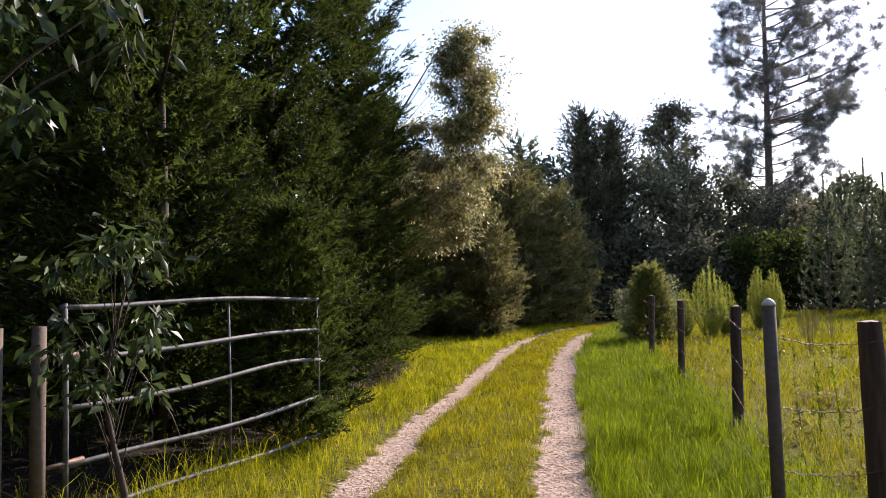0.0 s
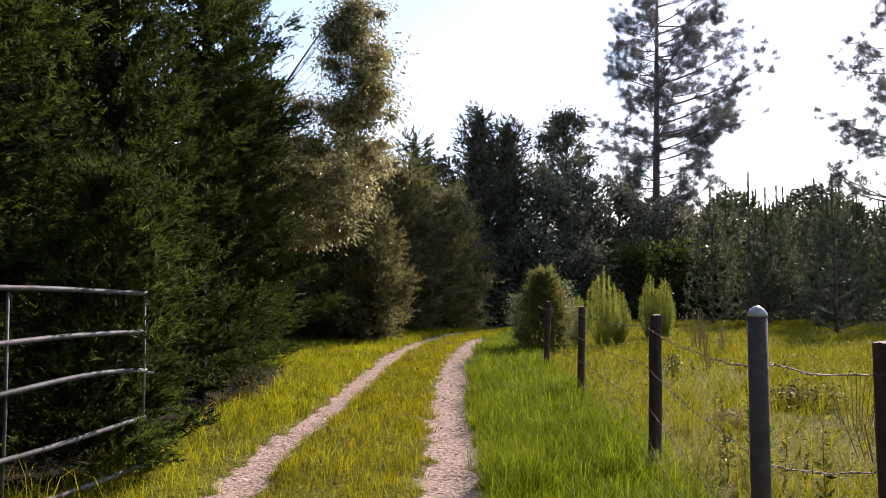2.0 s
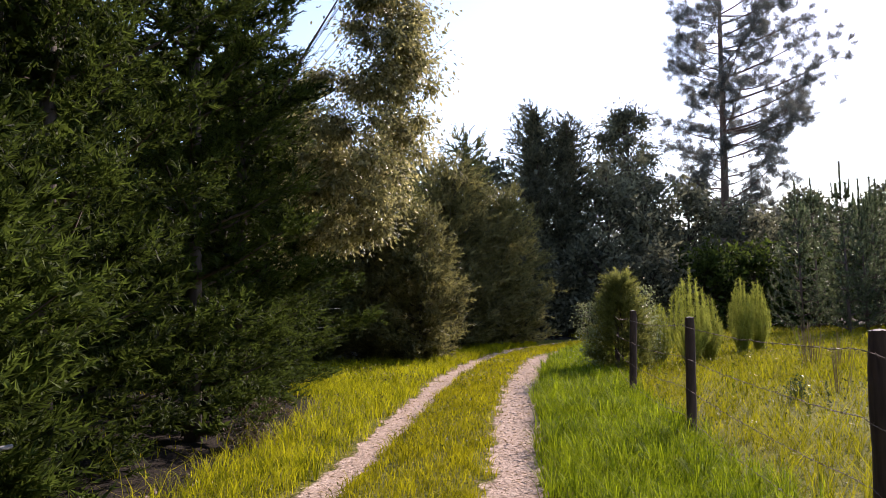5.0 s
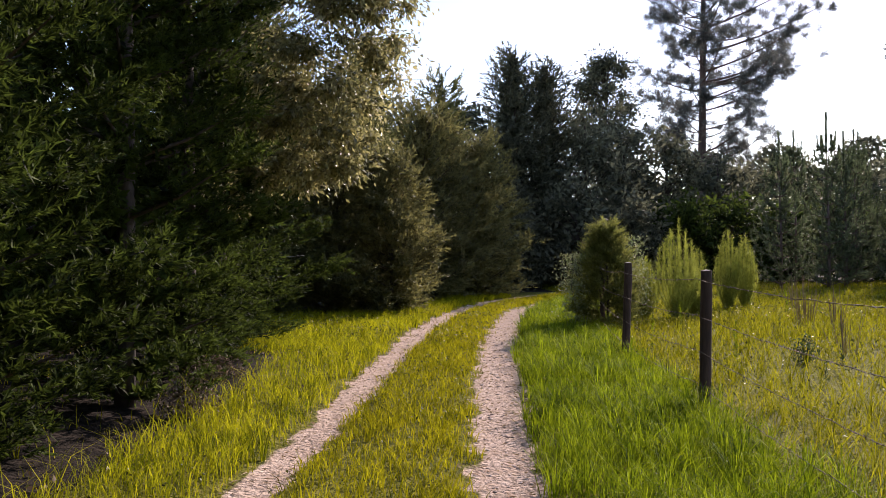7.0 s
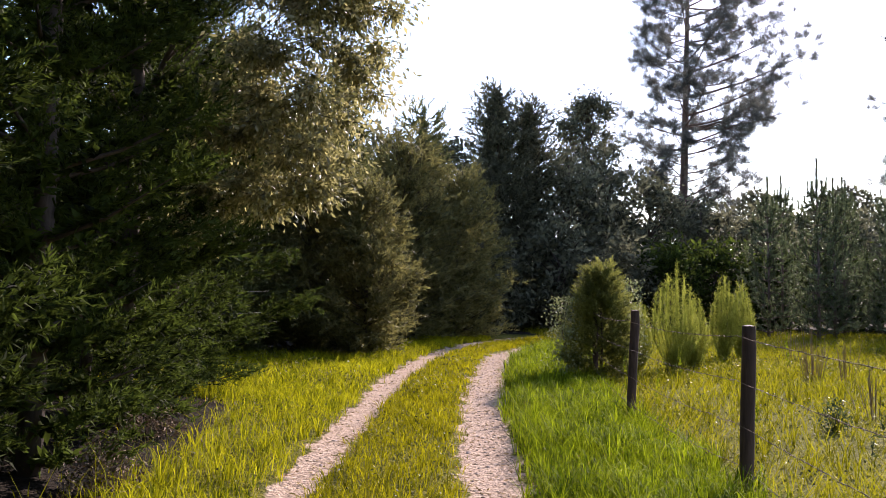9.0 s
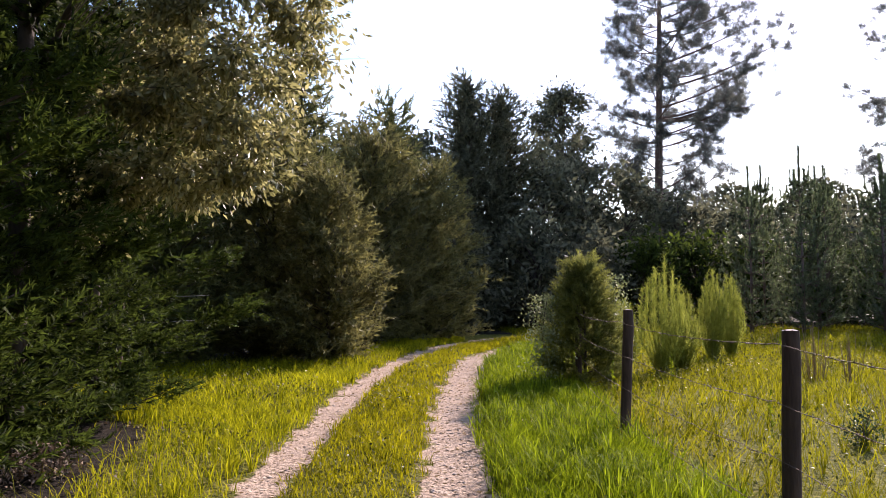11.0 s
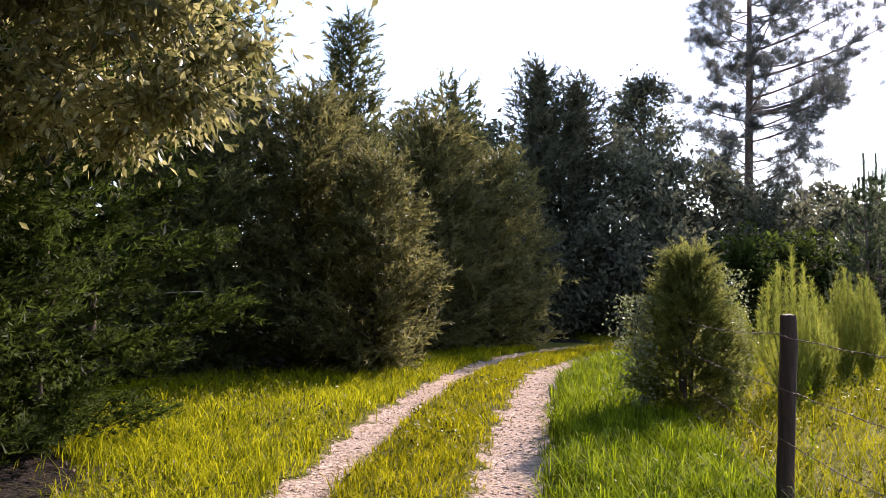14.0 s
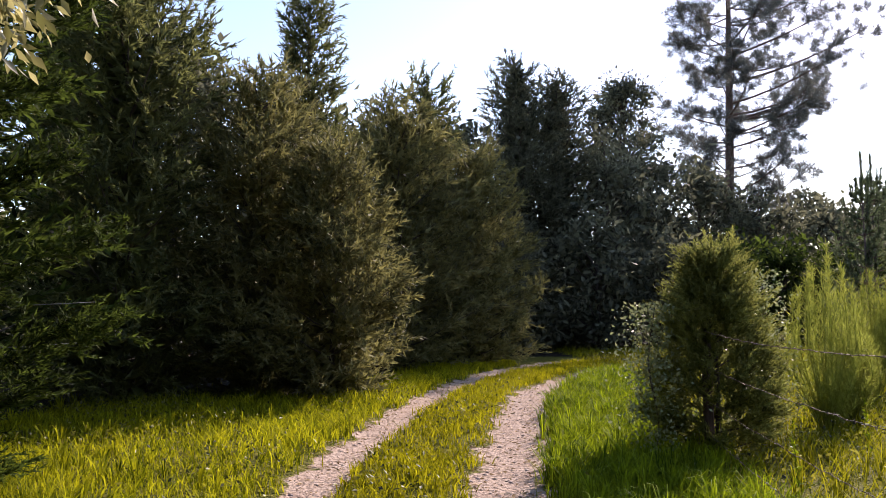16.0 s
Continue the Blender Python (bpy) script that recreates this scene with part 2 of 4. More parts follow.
def leaves(pos, way, length, width, fold=0.25, widest=0.45):
    """A pointed leaf of two triangles, slightly folded, for each position and direction."""
    n = len(pos)
    way = unit(way)
    side = unit(np.cross(way, unit(rng.normal(size=(n, 3)))))
    up = np.cross(side, way)
    length, width = np.broadcast_to(length, (n,))[:, None], np.broadcast_to(width, (n,))[:, None]
    mid = pos + way * length * widest + up * width * fold
    v = np.stack([pos, mid + side * width / 2, pos + way * length, mid - side * width / 2], 1).reshape(-1, 3)
    b = np.arange(n)[:, None] * 4
    return v, np.concatenate([b + [0, 1, 2], b + [0, 2, 3]])


def spikes(pos, way, length, width):
    """A narrow pointed scale-leaf spray of one triangle for each position and direction."""
    n = len(pos)
    way = unit(way)
    side = unit(np.cross(way, unit(rng.normal(size=(n, 3)))))
    length, width = np.broadcast_to(length, (n,))[:, None], np.broadcast_to(width, (n,))[:, None]
    v = np.stack([pos - side * width / 2, pos + side * width / 2, pos + way * length], 1).reshape(-1, 3)
    return v, np.arange(3 * n).reshape(-1, 3)


def random_ways(n, bias=(0, 0, 0), spread=1.0):
    return unit(unit(rng.normal(size=(n, 3))) * spread + np.asarray(bias))


# ---- trees ----


def cedar(x, y, height, radius, sprigs, label, mat=None, low=0.15, tip=0.55, size=1.0, lump=0.28, name="cedar_tree",
          fat=1.0, category="tree", group="", limbs=20, base=0.68):
    """A red cedar: stem, ascending limbs, and a ragged dense crown of feathery sprays."""
    t = thing(name, x, y, 0, label, category, group)
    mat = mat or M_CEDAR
    nl = max(70, int(height * limbs))
    z = low + (height * 0.985 - low) * (np.arange(nl) + rng.random(nl)) / nl
    az = np.arange(nl) * 2.39996 + rng.normal(0, 0.25, nl)
    f = (z - low) / (height - low)
    env = radius * np.clip(1 - f, 0, 1) ** tip * np.clip(base + f * 2.6, 0, 1)
    env = env * (1 + lump * np.sin(az * 2 + z * 1.7 + x) * np.cos(z * 2.3 + y)) * rng.uniform(0.66, 1.16, nl) + 0.05
    rise = 0.25 + 0.75 * f
    out = unit(np.stack([np.cos(az), np.sin(az), rise], -1))
    reach = env / np.maximum(np.linalg.norm(out[:, :2], axis=1), 0.3)
    start = np.stack([np.zeros(nl), np.zeros(nl), np.maximum(z - reach * rise * 0.6, 0.05)], -1)
    pieces = [tube([(0, 0, -0.1), (0.03, 0.02, height * 0.35), (0, 0.03, height * 0.7), (0, 0, height * 0.97)],
                   np.array([0.03, 0.022, 0.012, 0.003]) * height ** 0.9 * 0.48, 8)]
    for i in range(0, nl, 2):
        e = start[i] + out[i] * reach[i] * 0.85
        pieces.append(tube([start[i], (start[i] + e) / 2 + [0, 0, -0.04 * reach[i]], e], [0.018 * radius, 0.011 * radius, 0.004], 4, False))
    array_part("trunk", *joined(pieces), M_BARK, t, smooth=True)
    sprigs = int(sprigs * 1.75)
    nf = max(1, sprigs // 24)
    li = rng.choice(nl, nf, p=(reach + 0.25) / (reach + 0.25).sum())
    s = 1 - (1 - 0.32) * rng.random(nf) ** 1.4
    fp = start[li] + out[li] * (reach[li] * s)[:, None] + rng.normal(0, 0.06 * size + 0.04 * radius, (nf, 3)) * [1, 1, 0.7]
    fd = unit(out[li] * [1, 1, 0.8] + rng.normal(0, 0.5, (nf, 3)) * [1, 1, 0.6] + [0, 0, 0.12])
    fl = rng.uniform(0.25, 0.55, nf) * size
    fi = rng.integers(0, nf, sprigs)
    u = rng.random(sprigs)
    pos = fp[fi] + fd[fi] * (fl[fi] * u)[:, None]
    pos[:, 2] = np.maximum(pos[:, 2], 0.03)
    way = unit(fd[fi] * 1.0 + rng.normal(0, 0.5, (sprigs, 3)))
    ln_ = rng.uniform(0.08, 0.19, sprigs) * size * (1.1 - 0.5 * u)
    v, tr = spikes(pos, way, ln_, ln_ * rng.uniform(0.16, 0.3, sprigs) * fat)
    # the shaded inner foliage close to the stem
    nc = int(380 * height / np.clip(size, 0.55, 1.2) ** 1.5)
    ci = rng.integers(0, nl, nc)
    inner = start[ci] + out[ci] * (reach[ci] * rng.uniform(0.05, 0.46, nc))[:, None]
    inner[:, 2] = np.maximum(inner[:, 2], 0.06)
    cl = rng.uniform(0.28, 0.46, nc) * (0.3 + 0.3 * radius) * np.clip(size, 0.55, 1.2) * 0.85
    core = leaves(inner, random_ways(nc, (0, 0, 0.2)) * [1, 1, 0.7], cl * np.clip(reach[ci], 0.15, 1), cl * 0.42 * np.clip(reach[ci], 0.15, 1), 0.2)
    array_part("crown", *joined([(v, tr), core]), mat, t)
    return t


def leafy_tree(x, y, height, radius, low, count, leaf, label, mat, name="tree", lumps=26, category="tree", lean=(0, 0), droop=0.0,
               trunk=0.05, narrow=0.45, spread=0.5, dense=0, limb=1.0, bow=2.0, split=False):
    """A broad-leaved tree: forked limbs that carry clouds of single leaves, with gaps between them."""
    t = thing(name, x, y, 0, label, category)
    lean = np.array([lean[0], lean[1], 0.0])
    f = rng.random(lumps)
    zc = low + (height - low) * (0.05 + 0.9 * f)
    rr = radius * np.sqrt(np.clip(1 - (2 * f - 0.85) ** 2 / 1.5, 0.08, 1)) * rng.uniform(0.35, 1.0, lumps)
    az = np.arange(lumps) * 2.4 + rng.normal(0, 0.4, lumps)
    c = np.stack([np.cos(az) * rr, np.sin(az) * rr, zc], -1) + lean * (f ** 0.15)[:, None]
    top = np.array([lean[0] * 0.8, lean[1] * 0.8, height * 0.93])
    stem = lambda s: np.array([top[0] * s ** bow, top[1] * s ** bow, top[2] * s])
    pieces = [tube([stem(s) + ([0, 0, -0.1] if s == 0 else [0.05 * math.sin(9 * s), 0.05 * math.cos(7 * s), 0]) for s in np.linspace(0, 1, 7)],
                   np.linspace(1, 0.12, 7) * trunk * height ** 0.8 * 0.5, 9)]
    for q in c[::3] if limb < 0.5 else c:
        s = np.clip((q[2] - 0.35 * np.linalg.norm(q[:2]) - 0.5) / height, 0.1, 0.9)
        a = stem(s)
        bough = tube([a, a * 0.7 + q * 0.3 + [0, 0, 0.1 * radius], a * 0.3 + q * 0.7 + [0, 0, 0.13 * radius], q], [0.02 * radius * limb, 0.014 * radius * limb, 0.01 * radius * limb, 0.003], 5, False)
        if split:
            array_part("branch", *bough, M_BARK, t, smooth=True)
        else:
            pieces.append(bough)
    li = rng.integers(0, lumps, count)
    size = radius * narrow * rng.uniform(0.6, 1.2, lumps)
    off = random_ways(count) * np.minimum(np.abs(rng.normal(0, 0.58, count)), 1.5)[:, None] * size[li][:, None]
    off[:, 2] *= 0.7
    pos = c[li] + off
    tw = rng.choice(count, min(count // 14, 900), replace=False)
    for i in [] if split else tw:
        a = c[li[i]] + off[i] * 0.25
        pieces.append(tube([a, pos[i]], [0.006, 0.002], 3, False))
    array_part("trunk", *joined(pieces), M_BARK, t, smooth=True)
    way = unit(unit(off) * 0.7 + rng.normal(0, spread, (count, 3)) + [0, 0, -droop])
    ln_ = leaf * rng.uniform(0.65, 1.25, count)
    v, tr = leaves(pos, way, ln_, ln_ * rng.uniform(0.32, 0.5, count), 0.2)
    if dense:
        nc = dense
        ci = rng.integers(0, lumps, nc)
        inner = c[ci] * [0.8, 0.8, 1] + rng.normal(0, 0.2 * radius, (nc, 3))
        inner[:, 2] = np.maximum(inner[:, 2], 0.1)
        v, tr = joined([(v, tr), leaves(inner, random_ways(nc), rng.uniform(0.12, 0.2, nc) * radius, 0.08 * radius, 0.2)])
    array_part("crown", v, tr, mat, t)
    return t


def tall_pine(x, y, height, profile, label, limbs=90, lean=0.0, tuft=0.46, needles=44):
    """An old pine: bare stem, crooked rising limbs and separate rounded tufts of needles at the twig ends.
    profile: rows of height, reach to one side and reach to the other."""
    t = thing("pine_tree", x, y, 0, label, "tree")
    pz, pl, pr = (np.array(c, float) for c in zip(*profile))
    sway = lambda s: np.array([lean * s ** 1.5 + 0.12 * math.sin(5 * s), 0.15 * math.cos(4 * s), 0])
    stem = [sway(s) + [0, 0, height * s - (0.15 if s == 0 else 0)] for s in np.linspace(0, 0.985, 16)]
    pieces = [tube(stem, 0.0125 * height * (1 - np.linspace(0, 0.985, 16)) ** 0.7 + 0.02, 10)]
    tips, ways = [], []
    for i in range(limbs):
        z = pz[0] + (pz[-1] - pz[0]) * ((i + rng.random()) / limbs)
        az = i * 2.39996 + rng.normal(0, 0.3)
        w = 0.5 + 0.5 * math.cos(az)
        reach = (np.interp(z, pz, pl) * (1 - w) + np.interp(z, pz, pr) * w) * rng.uniform(0.72, 1.06)
        climb = 0.4 * reach * rng.uniform(0.5, 1.3)
        foot = max(z - climb, pz[0] * 0.9)
        base = sway(foot / height) + [0, 0, foot]
        d = np.array([math.cos(az), math.sin(az), 0.0])
        turn = np.array([-d[1], d[0], 0]) * rng.normal(0, 0.12) * reach
        line = lambda s: base + d * reach * s + turn * s * s + np.array([0, 0, 1.0]) * climb * (0.35 * s + 0.65 * s ** 2.2)
        pieces.append(tube([line(s) for s in (0, 0.25, 0.5, 0.75, 1.0)], np.array([0.013, 0.011, 0.008, 0.005, 0.002]) * reach + 0.008, 5, False))
        n = max(4, int(3.9 * reach))
        for k in range(n):
            s = 0.36 + 0.64 * ((k + rng.random()) / n) ** 0.7
            p = line(min(s, 1.0))
            out = unit(d * 0.8 + rng.normal(0, 0.7, 3) + [0, 0, 0.5])
            q = p + out * rng.uniform(0.3, 1.0) * (0.75 + 0.17 * reach)
            pieces.append(tube([p, p * 0.45 + q * 0.55 + [0, 0, -0.05], q], [0.018, 0.013, 0.007], 3, False))
            for m in range(rng.integers(1, 3)):
                tips.append(q + rng.normal(0, 0.16, 3) * (m > 0))
                ways.append(out)
        tips.append(line(1.0))
        ways.append(unit(d + [0, 0, 0.5]))
    array_part("trunk", *joined(pieces), M_PINE_BARK, t, smooth=True)
    tips, ways = np.array(tips), np.array(ways)
    i = np.repeat(np.arange(len(tips)), needles)
    n = len(i)
    way = unit(ways[i] * 0.35 + rng.normal(0, 0.6, (n, 3)) + [0, 0, 0.32])
    pos = tips[i] + ways[i] * (rng.uniform(-0.45, 0.1, n) * tuft)[:, None]
    array_part("crown", *leaves(pos, way, tuft * rng.uniform(0.55, 1.1, n), 0.028, 0.1), M_PINE, t)
    return t


def young_pine(x, y, height, radius, label):
    """A young pine: whorls of upswept branches like bottle brushes, each ended by an upright candle, and tall leaders."""
    t = thing("young_pine", x, y, 0, label, "tree", "young pines")
    pieces = [tube([(0, 0, -0.1), (0.04, 0, height * 0.4), (0, 0.03, height * 0.97)], [0.075, 0.045, 0.012], 8)]
    pos, way, size = [], [], []

    def brush(line, n, length, spread):
        s = rng.random(n)
        p = np.array([np.interp(s, np.linspace(0, 1, len(line)), np.array(line)[:, c]) for c in range(3)]).T
        along = unit(np.array(line[-1]) - np.array(line[0]))
        pos.append(p)
        way.append(unit(along + rng.normal(0, spread, (n, 3))))
        size.append(rng.uniform(0.7, 1.15, n) * length)

    z = 0.25
    while z < height - 0.5:
        f = z / height
        for k in range(5):
            az = k * 1.257 + z * 2.1 + rng.normal(0, 0.2)
            reach = radius * (1 - f) ** 0.75 * rng.uniform(0.6, 1.1) + 0.1
            d = np.array([math.cos(az), math.sin(az), 0])
            b = np.array([0, 0, z])
            m = b + d * reach * 0.6 + [0, 0, 0.22 * reach]
            e = b + d * reach + [0, 0, (0.75 + 0.3 * f) * reach]
            pieces.append(tube([b, m, e], [0.02, 0.014, 0.007], 4, False))
            brush([b * 0.6 + m * 0.4, m, e], int(80 + 60 * reach), 0.17, 0.5)
            for r in range(2):
                a = m + (e - m) * rng.uniform(0, 0.7)
                g = a + unit(d + rng.normal(0, 0.6, 3) + [0, 0, 0.5]) * 0.32 * reach
                pieces.append(tube([a, g], [0.009, 0.005], 3, False))
                brush([a, g], 40, 0.16, 0.5)
            c = e + [0.03 * d[0], 0.03 * d[1], rng.uniform(0.2, 0.38)]
            pieces.append(tube([e, c], [0.011, 0.006], 4, False))
            brush([e, c], 60, 0.11, 0.34)
        z += 0.52
    for k in range(4):
        b = np.array([0, 0, height * (0.97 if k == 0 else 0.88)]) + ([0, 0, 0] if k == 0 else [0.2 * math.cos(k * 2.1), 0.2 * math.sin(k * 2.1), 0])
        e = b + [0, 0, 0.85 if k == 0 else 0.55]
        pieces.append(tube([[0, 0, height * 0.8], b, e], [0.016, 0.016, 0.008], 5, False))
        brush([b - [0, 0, 0.25], e], 420, 0.13, 0.36)
    array_part("trunk", *joined(pieces), M_PINE_BARK, t, smooth=True)
    ln_ = np.concatenate(size)
    array_part("crown", *leaves(np.concatenate(pos), np.concatenate(way), ln_, 0.022, 0.1), M_YOUNG_PINE, t)
    return t


# ---- ground ----
LEFT_TRACK = [(-1.1, -6), (-0.85, 2), (-0.56, 7.9), (-0.5, 10.5), (-0.26, 13.2), (-0.06, 16.4), (0.06, 18.3), (0.25, 20.6), (0.44, 22.6), (0.76, 25), (1.27, 28.4), (2.15, 31.6), (3.1, 34.5), (4.6, 37), (8, 40), (14, 43)]
RIGHT_TRACK = [(0.6, -6), (0.8, 2), (1.02, 7.4), (1.18, 10.1), (1.26, 12.6), (1.4, 14.5), (1.52, 16.5), (1.88, 20.6), (2.13, 22.5), (2.46, 25.2), (3.1, 28.4), (4.1, 31), (5.3, 33.6), (7, 36), (10, 38.3), (15, 41)]


def track_distance(pts, x, y):
    best = np.full(np.shape(x), 1e9)
    for (ax, ay), (bx, by) in zip(pts, pts[1:]):
        dx, dy = bx - ax, by - ay
        s = np.clip(((x - ax) * dx + (y - ay) * dy) / (dx * dx + dy * dy), 0, 1)
        best = np.minimum(best, np.hypot(x - ax - s * dx, y - ay - s * dy))
    return best


def waves(x, y, k):
    return (np.sin(x * k + 1.3 * np.sin(y * k * 0.7)) + np.sin(y * k * 1.3 + 1.7 * np.sin(x * k * 0.6 + 1)) + np.sin((x + y) * k * 0.8 + 2)) / 3


def ground_height(x, y):
    dl, dr = track_distance(LEFT_TRACK, x, y), track_distance(RIGHT_TRACK, x, y)
    near = np.exp(-((x - 1) / 14) ** 2 - ((y - 18) / 30) ** 2)
    h = 0.02 * waves(x, y, 0.9) + 0.012 * waves(x, y, 4.1)
    h = h - 0.055 * np.exp(-(dl / 0.3) ** 4) - 0.05 * np.exp(-(dr / 0.38) ** 4)
    return h * near


def spaced(lo, hi, step, far, n=22):
    grow = np.geomspace(step * 1.5, far, n)
    return np.concatenate([(lo - grow)[::-1], np.arange(lo, hi, step), hi + grow])


gx, gy = spaced(-6, 9, 0.12, 900), spaced(3, 40, 0.16, 900)
X, Y = np.meshgrid(gx, gy)
Z = ground_height(X, Y)
nx, ny = len(gx), len(gy)
gi, gj = np.meshgrid(np.arange(ny - 1), np.arange(nx - 1), indexing="ij")
a0 = (gi * nx + gj).ravel()
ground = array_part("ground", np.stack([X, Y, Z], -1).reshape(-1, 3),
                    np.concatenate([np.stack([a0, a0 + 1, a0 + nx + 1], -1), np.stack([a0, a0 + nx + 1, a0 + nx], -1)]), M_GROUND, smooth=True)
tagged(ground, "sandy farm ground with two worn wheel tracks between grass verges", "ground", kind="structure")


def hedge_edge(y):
    """How far to the right the trees' floor, darkened with painted shade, reaches."""
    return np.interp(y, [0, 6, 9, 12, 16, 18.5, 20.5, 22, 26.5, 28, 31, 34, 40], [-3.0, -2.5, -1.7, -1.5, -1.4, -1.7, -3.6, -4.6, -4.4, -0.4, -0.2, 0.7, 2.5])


def bareness(x, y):
    dl, dr = track_distance(LEFT_TRACK, x, y), track_distance(RIGHT_TRACK, x, y)
    wl, wr = np.interp(y, [6, 12, 20, 30], [0.15, 0.13, 0.19, 0.24]), np.interp(y, [6, 12, 20, 30], [0.175, 0.185, 0.26, 0.32])
    rough = 0.22 * waves(x, y, 5.5) + 0.26 * waves(y, x, 12.0) + 0.16 * waves(x, y, 23.0)
    return np.maximum(np.clip(1.25 + rough - 0.6 * dl / wl, 0, 1), np.clip(1.25 + rough - 0.6 * dr / wr, 0, 1))


def float_attribute(ob, name, values):
    at = ob.data.attributes.new(name, "FLOAT", "POINT")
    at.data.foreach_set("value", np.asarray(values, dtype=np.float32).ravel())


float_attribute(ground, "bare", bareness(X, Y))
# mask of the floor that gets the painted tree shade
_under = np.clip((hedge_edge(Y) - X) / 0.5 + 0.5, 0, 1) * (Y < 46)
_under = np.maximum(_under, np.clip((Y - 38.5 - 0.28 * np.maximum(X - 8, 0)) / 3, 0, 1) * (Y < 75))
float_attribute(ground, "shade_mould", _under)


def scatter(n, x0, x1, y0, y1, thin):
    """Random places, thinned with distance and by thin(x, y), a chance from 0 to 1."""
    u = rng.random(n)
    y = y0 + (y1 - y0) * u ** 1.7
    x = rng.uniform(x0, x1, n)
    keep = rng.random(n) < thin(x, y) * np.clip((y - y0) / 2.0, 0.05, 1)
    return x[keep], y[keep]


def blades(name, x, y, height, width, mat, label, bend=0.5, category="grass", simple=False):
    n = len(x)
    height = height * (0.9 + 0.42 * waves(x + 0.3 * np.sin(7 * y), y, 13.0) + 0.25 * waves(y, x + 2, 29.0))
    z = ground_height(x, y) - 0.01
    az = rng.uniform(0, 2 * np.pi, n)
    lean_way = rng.uniform(0, 2 * np.pi, n)
    hgt = height * rng.uniform(0.5, 1.2, n)
    w = width * rng.uniform(0.7, 1.3, n)
    side = np.stack([np.cos(az), np.sin(az), np.zeros(n)], -1) * w[:, None] / 2
    b = (bend * rng.uniform(0.2, 1.2, n) * hgt)[:, None] * np.stack([np.cos(lean_way), np.sin(lean_way), np.zeros(n)], -1)
    p = np.stack([x, y, z], -1)
    up = np.array([0, 0, 1.0])
    m = p + b * 0.3 + up * hgt[:, None] * 0.6
    tip_ = p + b + up * hgt[:, None] * 0.95
    if simple:
        v = np.stack([p - side, p + side, tip_], 1).reshape(-1, 3)
        return tagged(array_part(name, v, np.arange(3 * n).reshape(-1, 3), mat), label, category, kind="stuff")
    v = np.stack([p - side, p + side, m - side * 0.8, m + side * 0.8, tip_], 1).reshape(-1, 3)
    k = np.arange(n)[:, None] * 5
    ob = array_part(name, v, np.concatenate([k + [0, 1, 3], k + [0, 3, 2], k + [2, 3, 4]]), mat)
    return tagged(ob, label, category, kind="stuff")


def far_width(y, base):
    return base * np.clip((y - 1) / 10, 0.7, 2.3)


def side_of(x, y):
    xl = np.interp(y, [p[1] for p in LEFT_TRACK], [p[0] for p in LEFT_TRACK])
    xr = np.interp(y, [p[1] for p in RIGHT_TRACK], [p[0] for p in RIGHT_TRACK])
    return xl, xr


def patchy(x, y, k=1.1):
    return np.clip(0.75 + 0.45 * waves(x, y, k) + 0.25 * waves(x + 3, y, k * 3.3), 0.12, 1)


def tufted(x, y):
    """Tufts a hand or two across, with gaps between them."""
    return np.clip(0.8 + 0.8 * waves(x + 0.3 * np.sin(7 * y), y, 13.0) + 0.5 * waves(y, x + 2, 29.0), 0.3, 1)


def thin_mid(x, y):
    xl, xr = side_of(x, y)
    return ((x > xl) & (x < xr)) * np.clip(1.15 - 1.9 * bareness(x, y), 0, 1) * patchy(x, y) * tufted(x, y)


def thin_left(x, y):
    xl, _ = side_of(x, y)
    return (x < xl) * np.clip(1.15 - 1.9 * bareness(x, y), 0, 1) * np.clip((x - hedge_edge(y)) / 0.5 + 0.4, 0.02, 1) * patchy(x, y, 0.8) * tufted(x, y)


def fence_x(y):
    return np.interp(y, [0, 5.4, 9.2, 13.8, 17.3, 21.8, 30], [2.6, 2.5, 2.84, 3.2, 3.32, 3.95, 5.6])


def thin_right(x, y):
    _, xr = side_of(x, y)
    return (x > xr) * np.clip(1.15 - 1.9 * bareness(x, y), 0, 1) * np.clip((fence_x(y) + 0.25 - x) / 0.5, 0, 1) * np.clip((37 - y) / 2, 0, 1) * tufted(x, y)


def thin_field(x, y):
    return np.clip((x - fence_x(y)) / 0.5 + 0.2, 0, 1) * patchy(x, y, 0.9) * tufted(x, y)


sx, sy = scatter(480000, -1.4, 6.5, 2.5, 39, thin_mid)
blades("centre_grass", sx, sy, 0.125 + 0.04 * waves(sx, sy, 2.1), far_width(sy, 0.0065), M_GRASS_MID, "short sunlit yellow-green grass between the wheel tracks", bend=0.9)
sx, sy = scatter(480000, -5.5, 3.5, 2.5, 38, thin_left)
blades("verge_grass", sx, sy, 0.17 + 0.06 * waves(sx, sy, 1.3), far_width(sy, 0.0062), M_GRASS_LEFT, "bright yellow-green verge grass beside the hedge", bend=0.9)
sx, sy = scatter(340000, 1.0, 6, 2.5, 37, thin_right)
blades("lush_verge_grass", sx, sy, 0.25 + 0.07 * waves(sx, sy, 1.6), far_width(sy, 0.0058), M_GRASS_RIGHT, "long lush green grass along the wire fence", bend=0.8)
sx, sy = scatter(330000, 2.4, 22, 2.5, 44, thin_field)
blades("field_grass", sx, sy, 0.26 + 0.1 * waves(sx, sy, 0.8), far_width(sy, 0.008), M_GRASS_FIELD, "rough yellowish field grass behind the fence", bend=0.9, simple=True)


